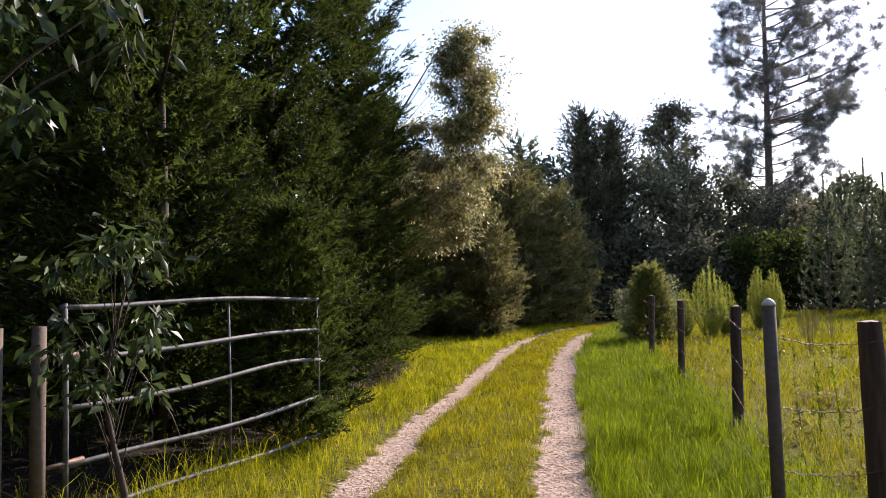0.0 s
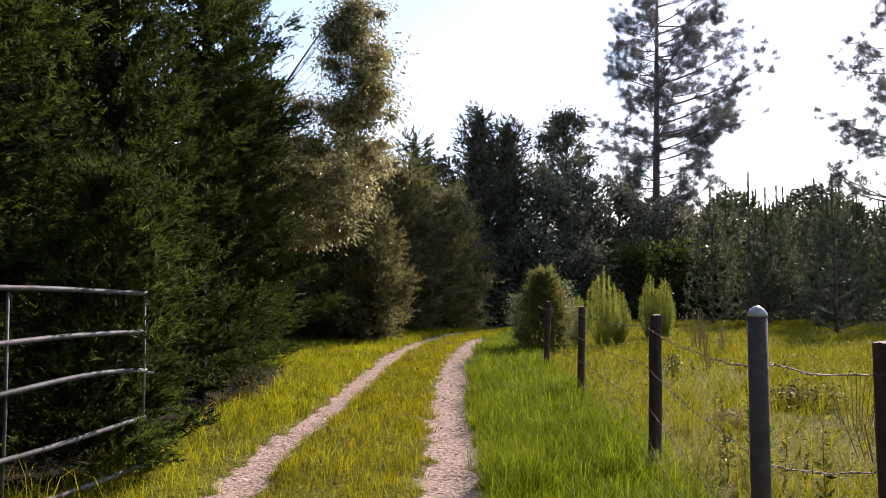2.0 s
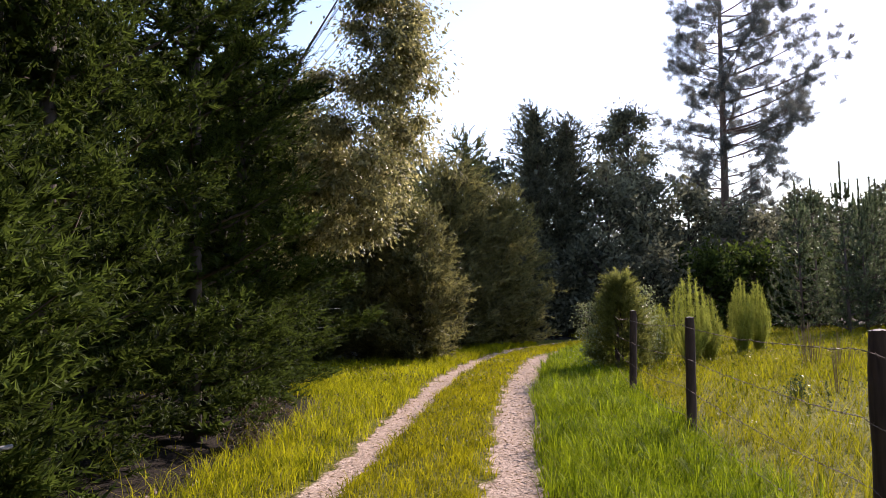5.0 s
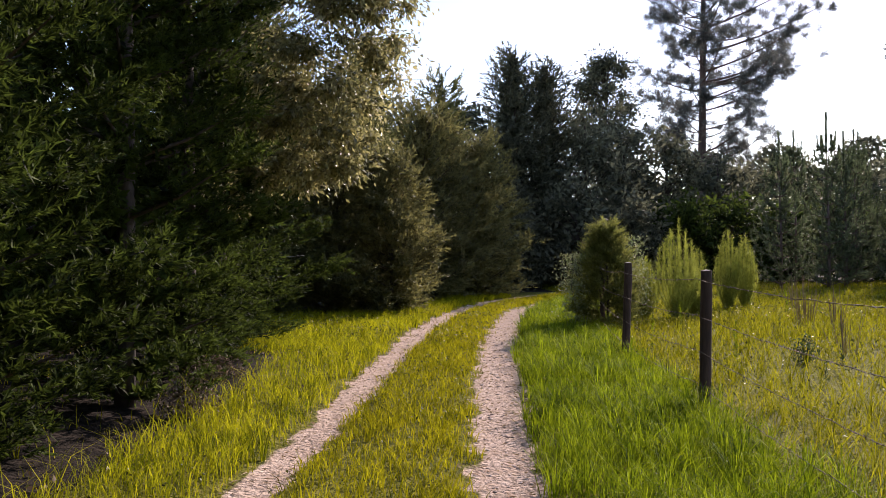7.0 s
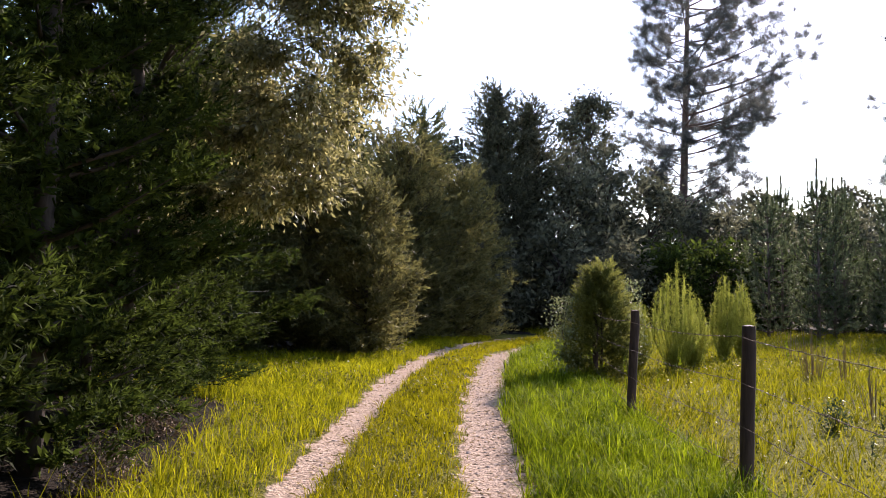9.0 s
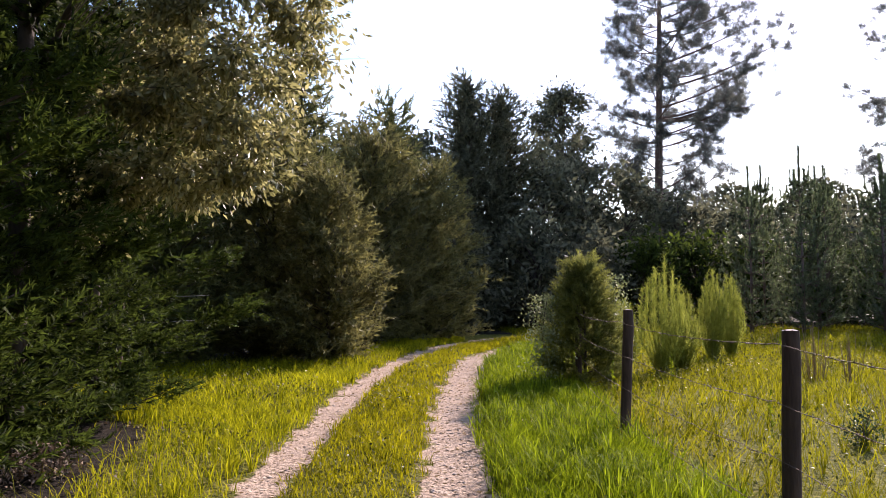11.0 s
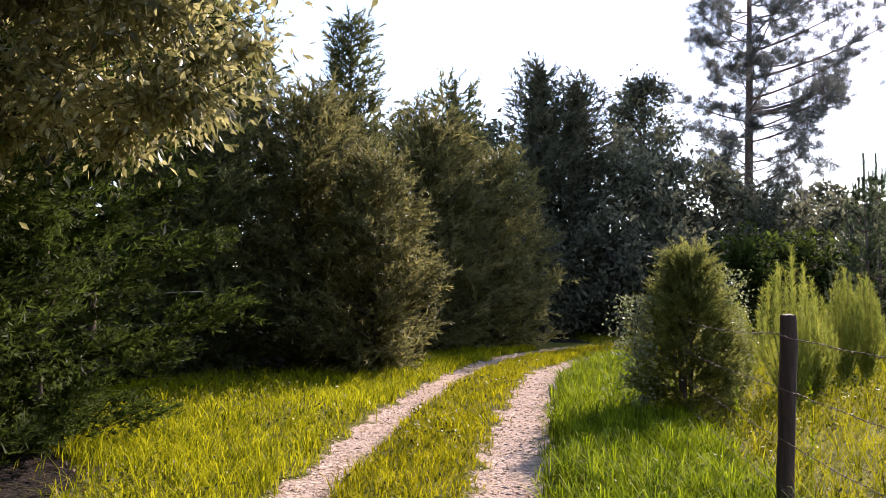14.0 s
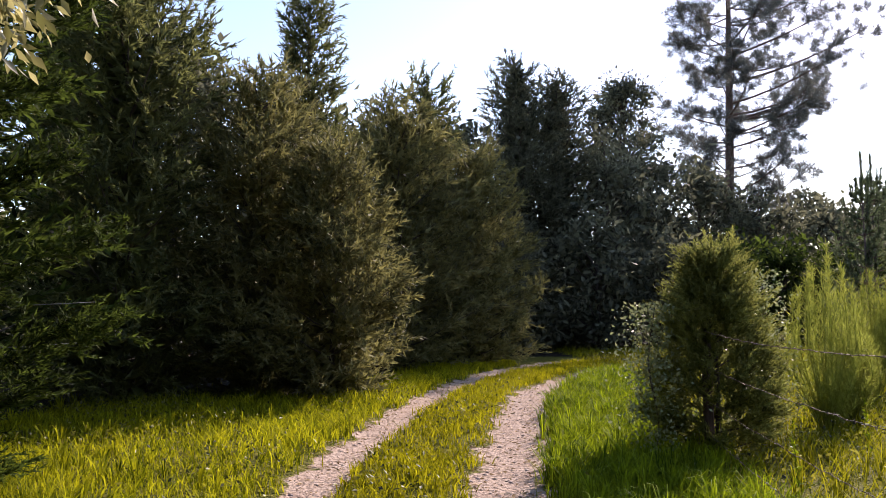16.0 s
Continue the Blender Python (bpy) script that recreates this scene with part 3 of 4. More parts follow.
def leaf_carpet(name, x, y, lo, hi, size, mat, label, category="weeds"):
    n = len(x)
    pos = np.stack([x, y, ground_height(x, y) + rng.uniform(lo, hi, n)], -1)
    ob = array_part(name, *leaves(pos, random_ways(n, (0, 0, 0.15)), size * rng.uniform(0.6, 1.3, n), size * 0.55, 0.2), mat)
    return tagged(ob, label, category, kind="stuff")


sx, sy = scatter(270000, 2.6, 22, 3.5, 44, lambda x, y: thin_field(x, y) * np.clip(0.45 + 0.8 * waves(x, y, 0.7), 0.1, 1))
leaf_carpet("field_weeds", sx, sy, 0.01, 0.24, far_width(sy, 0.028), M_FORB, "low broad-leaved weeds and brambles in the field")
sx, sy = scatter(70000, -4.5, 5, 4, 30, lambda x, y: np.clip(0.9 - 1.9 * bareness(x, y), 0, 1) * (x < fence_x(y)) * np.clip((x - hedge_edge(y)) / 0.4, 0, 1) * np.clip(0.2 + waves(x, y, 1.4), 0.08, 1))
leaf_carpet("verge_weeds", sx, sy, 0.01, 0.16, far_width(sy, 0.026), M_FORB, "small broad-leaved weeds among the verge grass")


def tussocks(name, x, y, height, per, mat, label, width=0.006):
    """Tufts of long blades that arch outwards from one foot."""
    k = np.repeat(np.arange(len(x)), per)
    n = len(k)
    az, out = rng.uniform(0, 2 * np.pi, n), rng.uniform(0.15, 0.85, n)
    h = (height * rng.uniform(0.7, 1.25, len(x)))[k] * rng.uniform(0.55, 1.1, n)
    d = np.stack([np.cos(az), np.sin(az), np.zeros(n)], -1)
    foot = np.stack([x[k], y[k], ground_height(x, y)[k] - 0.01], -1) + d * 0.03 * rng.random(n)[:, None]
    side = np.stack([-np.sin(az), np.cos(az), np.zeros(n)], -1) * (width * rng.uniform(0.7, 1.3, n) * np.clip(y[k] / 11, 0.8, 2.2))[:, None] / 2
    up = np.array([0, 0, 1.0])
    a = foot + d * (h * out * 0.25)[:, None] + up * (h * 0.55)[:, None]
    b = foot + d * (h * out * 0.65)[:, None] + up * (h * (0.95 - 0.12 * out))[:, None]
    c = foot + d * (h * out * 1.15)[:, None] + up * (h * (1.0 - 0.5 * out ** 2))[:, None]
    v = np.stack([foot - side, foot + side, a - side, a + side, b - side * 0.8, b + side * 0.8, c], 1).reshape(-1, 3)
    q = np.arange(n)[:, None] * 7
    ob = array_part(name, v, np.concatenate([q + t for t in ([0, 1, 3], [0, 3, 2], [2, 3, 5], [2, 5, 4], [4, 5, 6])]), mat)
    return tagged(ob, label, "grass", kind="stuff")


sx, sy = scatter(9000, 1.3, 6, 3, 34, lambda x, y: thin_right(x, y) ** 0.5 * np.clip(0.5 + waves(x, y, 3.0), 0.1, 1))
tussocks("long_grass_tufts", sx, sy, 0.3, 18, M_GRASS_RIGHT, "long arching tufts of lush green grass beside the lane", 0.0048)
sx, sy = scatter(6500, 2.8, 20, 3, 40, lambda x, y: np.clip((x - fence_x(y)) / 0.4, 0, 1) * np.clip(0.3 + waves(x, y, 2.0), 0.05, 1))
tussocks("field_grass_tufts", sx, sy, 0.27, 14, M_GRASS_FIELD, "coarse yellowish grass tufts in the rough field", 0.005)
sx, sy = scatter(4200, -4.5, 3, 3, 30, lambda x, y: thin_left(x, y) ** 0.5 * np.clip(0.2 + waves(x, y, 2.4), 0.03, 1))
tussocks("verge_grass_tufts", sx, sy, 0.24, 12, M_GRASS_LEFT, "arching tufts of yellow-green grass on the verge")
sx, sy = scatter(2600, -3.2, -0.6, 4.5, 20, lambda x, y: np.exp(-((x - hedge_edge(y) - 0.05) / 0.35) ** 2))
leaf_carpet("leaf_litter", sx, sy, 0.0, 0.05, 0.06, M_LITTER, "dry brown leaf litter at the foot of the hedge", "leaves")
sx, sy = scatter(9000, -3.4, 0, 4.5, 20, lambda x, y: np.exp(-((x - hedge_edge(y) - 0.2) / 0.2) ** 2))
blades("tall_grass_fringe", sx, sy, 0.42, 0.006, M_GRASS_LEFT, "tall arching grass along the foot of the hedge", bend=1.1)

# ---- things ----


def post(x, y, height, radius, label, lean=(0, 0), mat=None):
    t = thing("fence_post", x, y, 0, label, "fence post", "posts of the wire fence")
    n = 9
    zz = np.linspace(-0.25, height, n)
    wob = rng.normal(0, 0.004, (n, 2))
    pts = [(lean[0] * z + wob[i][0], lean[1] * z + wob[i][1], z) for i, z in enumerate(zz)]
    bm = bmesh.new()
    rings = []
    for i, p in enumerate(pts):
        ring = []
        for k in range(14):
            a = k * 2 * math.pi / 14
            r = radius * (1 + 0.05 * math.sin(3 * a + x) + rng.normal(0, 0.018)) * (0.93 if i == n - 1 else 1)
            ring.append(bm.verts.new((p[0] + r * math.cos(a), p[1] + r * math.sin(a), p[2] - (0.008 if i == n - 1 and k % 2 else 0))))
        rings.append(ring)
    for r0, r1 in zip(rings, rings[1:]):
        for k in range(14):
            bm.faces.new((r0[k], r0[(k + 1) % 14], r1[(k + 1) % 14], r1[k]))
    part("shaft", bm, mat or M_POST, t)
    bm = bmesh.new()
    c = bm.verts.new((pts[-1][0], pts[-1][1], height + 0.006))
    ring = [bm.verts.new((pts[-1][0] + radius * 0.93 * math.cos(k * math.pi / 7), pts[-1][1] + radius * 0.93 * math.sin(k * math.pi / 7), height - 0.004)) for k in range(14)]
    for k in range(14):
        bm.faces.new((ring[k], ring[(k + 1) % 14], c))
    part("cut_top", bm, M_POST_END, t, "pale weathered saw cut")
    return t


POSTS = [(2.56, 5.46, 1.27, 0.062), (2.84, 9.23, 1.28, 0.054), (3.2, 13.77, 1.29, 0.052), (3.32, 17.27, 1.35, 0.053), (3.95, 21.8, 1.4, 0.05), (5.0, 26.2, 1.3, 0.05)]
for k, (px, py, ph, pr) in enumerate(POSTS):
    post(px, py, ph, pr, "round dark brown weathered wooden post in tall grass" if k != 4 else "dark wooden post swallowed by a young cedar",
         (0.035, 0) if 0 < k < 4 else (0.0, 0.0))
post(3.75, 1.9, 1.27, 0.06, "round dark brown weathered wooden post in tall grass")

pipe = thing("gate_latch_post", 2.04, 5.41, 0, "grey painted steel pipe post with a pale domed cap", "post")
array_part("shaft", *tube([(0, 0, -0.25), (0, 0, 0.6), (0.004, 0, 1.37)], 0.034, 20), M_PIPE, pipe, smooth=True)
array_part("cap", *tube([(0.004, 0, 1.366), (0.004, 0, 1.376), (0.004, 0, 1.393), (0.004, 0, 1.404)], [0.036, 0.035, 0.024, 0.007], 20), M_PIPE_CAP, pipe, "pale domed metal cap", smooth=True)


def barbed_wire(points, sag, label):
    t = thing("barbed_wire", 0, 0, 0, label, "barbed wire", "wires of the fence")
    pieces = []
    for a, b in zip(points, points[1:]):
        a, b = np.array(a), np.array(b)
        n = max(8, int(np.linalg.norm(b - a) / 0.12))
        s = np.linspace(0, 1, n)[:, None]
        line = a + (b - a) * s - np.array([0, 0, sag]) * (4 * s * (1 - s)) + rng.normal(0, 0.003, (n, 3))
        for ph in (0, math.pi):
            tw = np.stack([np.zeros(n), np.cos(np.arange(n) * 1.6 + ph), np.sin(np.arange(n) * 1.6 + ph)], -1) * 0.0025
            pieces.append(tube(line + tw, 0.0016, 4, False))
        for q in line[1:-1]:
            for _ in range(2):
                w = rng.normal(size=3)
                w = w / np.linalg.norm(w) * 0.016
                pieces.append(tube([q - w, q + w], 0.0014, 3, False))
    array_part("strand", *joined(pieces), M_WIRE, t)
    return t


FACE = -0.055
for zz in (1.17, 0.84, 0.52, 0.22):
    run = [(3.75 + FACE, 1.9, zz), (2.56 + 0.02, 5.46 - 0.06, zz), (2.08, 5.41, zz + 0.03 if zz > 1 else zz)]
    barbed_wire(run, 0.03, "rusty barbed wire strand stretched between posts")
    run = [(2.08, 5.45, zz)] + [(px + FACE, py, zz + 0.02 * k) for k, (px, py, _, _) in enumerate(POSTS) if k > 0]
    barbed_wire(run, 0.035 + 0.02 * rng.random(), "rusty barbed wire strand sagging along the field fence")

# tube gate standing open against the hedge
gate = thing("farm_gate", 0, 0, 0, "bent galvanised tube gate standing open in the grass", "gate")
G0, G1 = np.array([-2.42, 6.3]), np.array([-1.3, 8.95])


def on_gate(s, z, out=0.0):
    p = G0 + (G1 - G0) * s
    nrm = np.array([(G1 - G0)[1], -(G1 - G0)[0]]) / np.linalg.norm(G1 - G0)
    return (*(p + nrm * out), z)


for z0, z1, bow in ((1.49, 1.49, 0.02), (1.12, 1.17, 0.02), (0.76, 0.85, 0.05), (0.36, 0.49, 0.03), (0.01, 0.14, 0.02)):
    pts = [on_gate(s, z0 + (z1 - z0) * s + 0.018 * math.sin(s * 6 + z0 * 3) + (0.05 * math.sin(math.pi * s ** 2) if 0.7 < z0 < 1 else 0), bow * math.sin(math.pi * s)) for s in np.linspace(0, 1, 16)]
    array_part("rail", *tube(pts, 0.019, 10), M_GALV, gate, smooth=True)
for s in (0.012, 0.56, 0.99):
    array_part("upright", *tube([on_gate(s, 0.0, -0.004), on_gate(s, 0.7, 0.01), on_gate(s, 1.5, 0.0)], 0.011 if s > 0.1 else 0.02, 8), M_GALV, gate, smooth=True)
array_part("brace", *tube([on_gate(0.2, 1.1, -0.01), on_gate(0.33, 0.6, 0.02), on_gate(0.42, 0.1, -0.01)], 0.006, 6), M_WIRE, gate, "thin rusty brace rod", smooth=True)
array_part("latch", *tube([on_gate(0.985, 0.845), on_gate(1.03, 0.845)], 0.012, 8), M_GALV, gate, smooth=True)
for zz in (0.4, 1.14):
    array_part("hinge", *tube([on_gate(-0.06, zz - 0.01), on_gate(0.0, zz), on_gate(0.06, zz + 0.004)], [0.014, 0.02, 0.024], 8), M_WIRE, gate, "rusty strap hinge", smooth=True)
for dx, dy, rr in ((-0.07, -0.16, 0.05), (-0.24, -0.38, 0.06)):
    gp = thing("gate_post", G0[0] + dx, G0[1] + dy, 0, "old grey round gate post half hidden by leaves", "post")
    array_part("shaft", *tube([(0, 0, -0.2), (0.01, 0, 0.7), (0.015, 0.01, 1.35)], [rr, rr * 0.97, rr * 0.92], 14), M_PIPE, gp, smooth=True)

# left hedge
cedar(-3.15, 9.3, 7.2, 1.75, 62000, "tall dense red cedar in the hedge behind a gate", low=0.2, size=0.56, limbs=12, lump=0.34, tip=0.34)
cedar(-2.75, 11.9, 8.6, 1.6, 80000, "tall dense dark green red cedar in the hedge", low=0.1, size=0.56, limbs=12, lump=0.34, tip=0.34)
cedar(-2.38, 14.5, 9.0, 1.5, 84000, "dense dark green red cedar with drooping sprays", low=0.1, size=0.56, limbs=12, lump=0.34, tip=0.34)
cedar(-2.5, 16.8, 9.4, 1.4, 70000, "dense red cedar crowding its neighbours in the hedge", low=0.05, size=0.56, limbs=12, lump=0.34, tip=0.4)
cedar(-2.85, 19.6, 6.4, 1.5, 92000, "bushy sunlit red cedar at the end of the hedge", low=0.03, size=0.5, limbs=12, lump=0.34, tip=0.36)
leafy_tree(-3.3, 17.6, 7.0, 0.95, 1.85, 48000, 0.08, "oak with small pale olive leaves arching over the hedge", M_OAK, "oak_tree", lumps=150, lean=(3.12, -1.0), droop=0.5, narrow=0.46, limb=0.3, bow=2.2, trunk=0.032)
cedar(-1.66, 9.15, 2.5, 0.55, 22000, "small red cedar growing through the end of a gate", low=0.05, size=0.6, tip=0.5, limbs=16, lump=0.3)
leafy_tree(-1.78, 5.85, 2.0, 0.5, 0.85, 650, 0.1, "young broad-leaved sapling with drooping leaves beside the gate", M_BROAD, "sapling", lumps=16, droop=0.8, narrow=0.5, limb=0.5, trunk=0.03, split=True)
leafy_tree(-3.1, 4.9, 4.2, 0.75, 2.4, 500, 0.13, "broad-leaved tree with large hanging leaves over the gate", M_BROAD, "broadleaf_tree", lumps=14, lean=(1.35, 0.1), droop=0.9, narrow=0.45)
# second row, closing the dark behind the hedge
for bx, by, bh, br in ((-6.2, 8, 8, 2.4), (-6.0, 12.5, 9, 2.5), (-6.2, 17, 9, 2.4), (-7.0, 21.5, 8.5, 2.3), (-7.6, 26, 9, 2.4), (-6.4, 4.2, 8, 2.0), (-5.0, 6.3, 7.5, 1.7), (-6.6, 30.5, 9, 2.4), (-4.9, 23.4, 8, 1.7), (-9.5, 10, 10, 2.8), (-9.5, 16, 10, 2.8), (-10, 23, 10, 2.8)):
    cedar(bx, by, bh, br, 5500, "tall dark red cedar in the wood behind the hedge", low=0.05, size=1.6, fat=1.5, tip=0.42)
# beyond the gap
cedar(-4.1, 27.4, 8.3, 2.0, 32000, "broad dark red cedar at the back of the clearing", M_CEDAR_HAZED, low=0.03, size=1.25, tip=0.42)
cedar(-1.9, 28.2, 5.9, 1.6, 26000, "dark red cedar with a rounded top beside the lane", M_CEDAR_BROWN, low=0.03, size=1.2, tip=0.45)
cedar(-0.55, 27.7, 4.4, 1.2, 20000, "olive-green red cedar standing at the lane's edge", M_CEDAR_BROWN, low=0.03, size=1.15, tip=0.5)
cedar(-1.5, 30.6, 8.4, 1.25, 16000, "slender spire-shaped red cedar above the hedge", M_CEDAR_HAZED, low=0.3, size=1.3, tip=0.85)
cedar(0.2, 34.3, 7.0, 1.9, 24000, "olive-brown rounded red cedar at the bend", M_CEDAR_BROWN, low=0.05, size=1.5, tip=0.38)
cedar(2.2, 36.4, 6.2, 1.7, 20000, "olive-brown red cedar at the bend of the lane", M_CEDAR_BROWN, low=0.05, size=1.5, tip=0.38)
cedar(0.9, 38.2, 8.9, 1.9, 16000, "tall red cedar with a thin ragged top", M_CEDAR_HAZED, low=0.2, size=1.6, tip=0.7)
cedar(4.6, 46.8, 12.4, 3.2, 38000, "tall dark pointed red cedar in the wood", M_FAR_HAZED, low=0.1, size=1.5, tip=0.62, lump=0.15)
cedar(6.4, 47.4, 11.9, 3.0, 36000, "tall dark pointed red cedar in the wood", M_FAR_HAZED, low=0.1, size=1.5, tip=0.62, lump=0.15)
leafy_tree(12.0, 58.5, 15.0, 2.5, 6.5, 15000, 0.25, "tall slim tree with a rounded open crown", M_FAR_HAZED, "woodland_tree", lumps=64, narrow=0.5)
for bx, by, bh, br in ((8.6, 48, 9.6, 2.6), (11.2, 50.5, 9.0, 2.8), (14.2, 52.5, 8.6, 2.8), (17.6, 53.5, 7.4, 2.6), (21, 52, 6.4, 2.8), (2.2, 45, 9, 2.6), (-1, 43, 9, 2.6), (-4, 40, 9, 2.6), (-6, 35, 9, 2.4), (25, 51, 6.2, 2.8), (29, 52, 6.2, 2.8), (33, 50, 6.2, 2.8)):
    leafy_tree(bx, by, bh, br, 0.3, 5000, 0.26, "dark broad-leaved tree at the edge of the wood", M_FAR_HAZED, "woodland_tree", lumps=40, narrow=0.5, dense=1500)
for bx, by, bh, br in ((3.9, 42.5, 3.6, 1.9), (7.5, 44.5, 5.2, 2.2), (10.2, 45.5, 4.4, 2.2), (13.2, 46.5, 4.2, 2.2), (16.2, 47.5, 4.4, 2.2), (19.4, 48, 4.2, 2.2), (22.6, 47, 4.0, 2.2), (25.8, 46, 4.2, 2.2), (29, 45, 4.0, 2.2), (32.5, 44, 4.0, 2.2)):
    leafy_tree(bx, by, bh, br, 0.1, 3200, 0.22, "dark undergrowth shrub at the edge of the wood", M_FAR_HAZED if bx < 12 else M_CEDAR, "shrub", lumps=30, narrow=0.5, dense=1500, category="shrub")
# pines
tall_pine(21.2, 67.5, 30.6, [(9.0, 2.8, 3.8), (11, 4.4, 5.3), (13.5, 4.6, 4.4), (15.5, 5.4, 6.6), (16.8, 3.3, 9.1), (18.9, 2.5, 9.6), (20.4, 4.1, 8.8), (23, 4.2, 7.1), (25.5, 3.4, 5.8), (28.3, 2.3, 3.6), (30.3, 0.7, 0.9)],
          "very tall lone pine with an open tufted crown", limbs=80, lean=0.95, tuft=0.6, needles=54)
tall_pine(33.0, 51.5, 21.0, [(8.2, 4.2, 4.0), (9.6, 5.4, 5.0), (10.8, 2.2, 2.5), (12.4, 4.8, 4.6), (13.8, 4.4, 4.4), (14.8, 1.8, 2.0), (16.5, 4.0, 4.0), (19, 2.6, 2.6), (20.8, 0.5, 0.5)],
          "tall pine with layered boughs at the far side of the field", limbs=52, lean=-0.3)
for bx, by, bh in ((15.0, 39.0, 5.9), (15.9, 36.8, 6.3), (17.4, 38.4, 5.8), (18.6, 36.2, 5.9), (20.2, 38.5, 6.0), (15.3, 28.8, 4.9), (21.5, 35.5, 5.6), (23.5, 38.0, 6.0), (17.0, 42.0, 6.5), (20.5, 43.0, 6.5), (24.5, 43.0, 6.5), (27.5, 40.0, 6.2), (18.9, 40.4, 6.2), (22.2, 40.6, 6.4)):
    young_pine(bx, by, bh, 1.35, "young bushy pine with upright blue-green shoots")


def far_wood(name, pts, height, count, label, size=0.8, depth=3.5):
    """A distant wood edge: many overlapping leaf clumps with an uneven top."""
    p = np.array(pts, float)
    s = rng.random(count) * (len(p) - 1)
    i = np.minimum(s.astype(int), len(p) - 2)
    q = p[i] + (p[i + 1] - p[i]) * (s - i)[:, None]
    top = height * (0.8 + 0.13 * np.sin(q[:, 0] * 0.31) * np.cos(q[:, 1] * 0.23) + 0.1 * np.sin(q[:, 0] * 0.9 + q[:, 1] * 0.7))
    z = top * rng.random(count) ** 0.75
    bulge = depth * np.sqrt(np.clip(1 - (z / top) ** 2, 0, 1))
    pos = np.stack([q[:, 0] + rng.uniform(-1, 1, count) * bulge, q[:, 1] + rng.uniform(-1, 1, count) * bulge, z], -1)
    ob = array_part(name, *leaves(pos, random_ways(count), rng.uniform(0.6, 1.35, count) * size, size * 0.6, 0.2), M_FAR_HAZED)
    return tagged(ob, label, "woods", kind="stuff")


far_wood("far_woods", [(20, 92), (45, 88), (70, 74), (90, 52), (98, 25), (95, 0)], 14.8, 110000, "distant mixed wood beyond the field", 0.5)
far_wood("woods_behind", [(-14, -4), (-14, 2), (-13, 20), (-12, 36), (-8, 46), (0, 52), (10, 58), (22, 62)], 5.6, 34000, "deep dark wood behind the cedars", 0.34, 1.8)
# added out of view behind the start, to keep sky light off the hedge
far_wood("woods_back", [(-15, -3), (-8, -11), (4, -13), (16, -12), (28, -7)], 14.5, 24000, "unseen wood edge added behind the start to block sky light", 0.6, 2.5)
# unseen cedars, added to darken the near hedge by blocking the sky
for by in (3.2, -0.2, -3.6):
    cedar(-3.7, by - 0.6, 9.0, 1.8, 14000, "unseen red cedar added beside the start to block sky light", low=0.05, size=1.2, tip=0.42, fat=1.2)
# bush over the fence post
bush = cedar(4.08, 21.95, 2.05, 0.62, 24000, "young olive-green red cedar bush grown round a fence post", M_BUSH, low=0.12, size=0.5, name="cedar_bush", category="bush", tip=0.72, base=0.75, lump=0.16)
pos, way, ln_ = [], [], []
for k in range(420):
    f = rng.random() ** 0.7
    az, r = k * 2.39996, 0.64 * (1 - f) ** 0.72 * min(1, 0.75 + f) * rng.uniform(0.75, 1.08)
    a = np.array([math.cos(az) * r, math.sin(az) * r, 0.3 + 1.62 * f])
    d = unit(np.array([math.cos(az) * 0.55, math.sin(az) * 0.55, 1.0]) + rng.normal(0, 0.2, 3))
    u = rng.random(70)
    arch = np.array([math.cos(az), math.sin(az), 0.0]) * 0.1
    pos.append(a + d * (u * rng.uniform(0.22, 0.42))[:, None] + arch * (u ** 2)[:, None])
    way.append(unit(d + rng.normal(0, 0.5, (70, 3))))
    ln_.append(0.075 * (1.15 - 0.75 * u))
ln_ = np.concatenate(ln_)
array_part("foliage", *spikes(np.concatenate(pos), np.concatenate(way), ln_, ln_ * 0.2), M_BUSH, bush, "feathery upright young shoots")


def vine(x, y, z0, z1, n, spread, label):
    t = thing("honeysuckle_vine", x, y, 0, label, "vine")
    zs = np.linspace(0, z1, 12)
    stem = np.stack([0.05 * np.sin(zs * 5), 0.05 * np.cos(zs * 4), zs], -1)
    array_part("stem", *tube(stem, 0.006, 5), M_BARK, t, smooth=True)
    pos = np.stack([rng.normal(0, spread, n), rng.normal(0, spread, n), rng.uniform(z0, z1, n)], -1)
    pos[:, :2] *= (1.15 - 0.5 * np.abs(pos[:, 2:] / z1 - 0.5))
    array_part("leaves", *leaves(pos, random_ways(n, (0, 0, 0.3)), rng.uniform(0.03, 0.06, n), rng.uniform(0.02, 0.035, n), 0.15, 0.5), M_VINE, t)
    return t


vine(3.42, 21.8, 0.75, 1.5, 900, 0.14, "pale leafy vine climbing the side of a cedar bush")
vine(3.36, 21.6, 0.1, 1.0, 600, 0.13, "pale leafy vine climbing the side of a cedar bush")
vine(4.66, 22.2, 0.5, 1.85, 1000, 0.13, "pale leafy vine climbing the side of a cedar bush")
vine(4.85, 23.2, 0.2, 1.2, 900, 0.22, "pale leafy vine tangled in tall weeds")


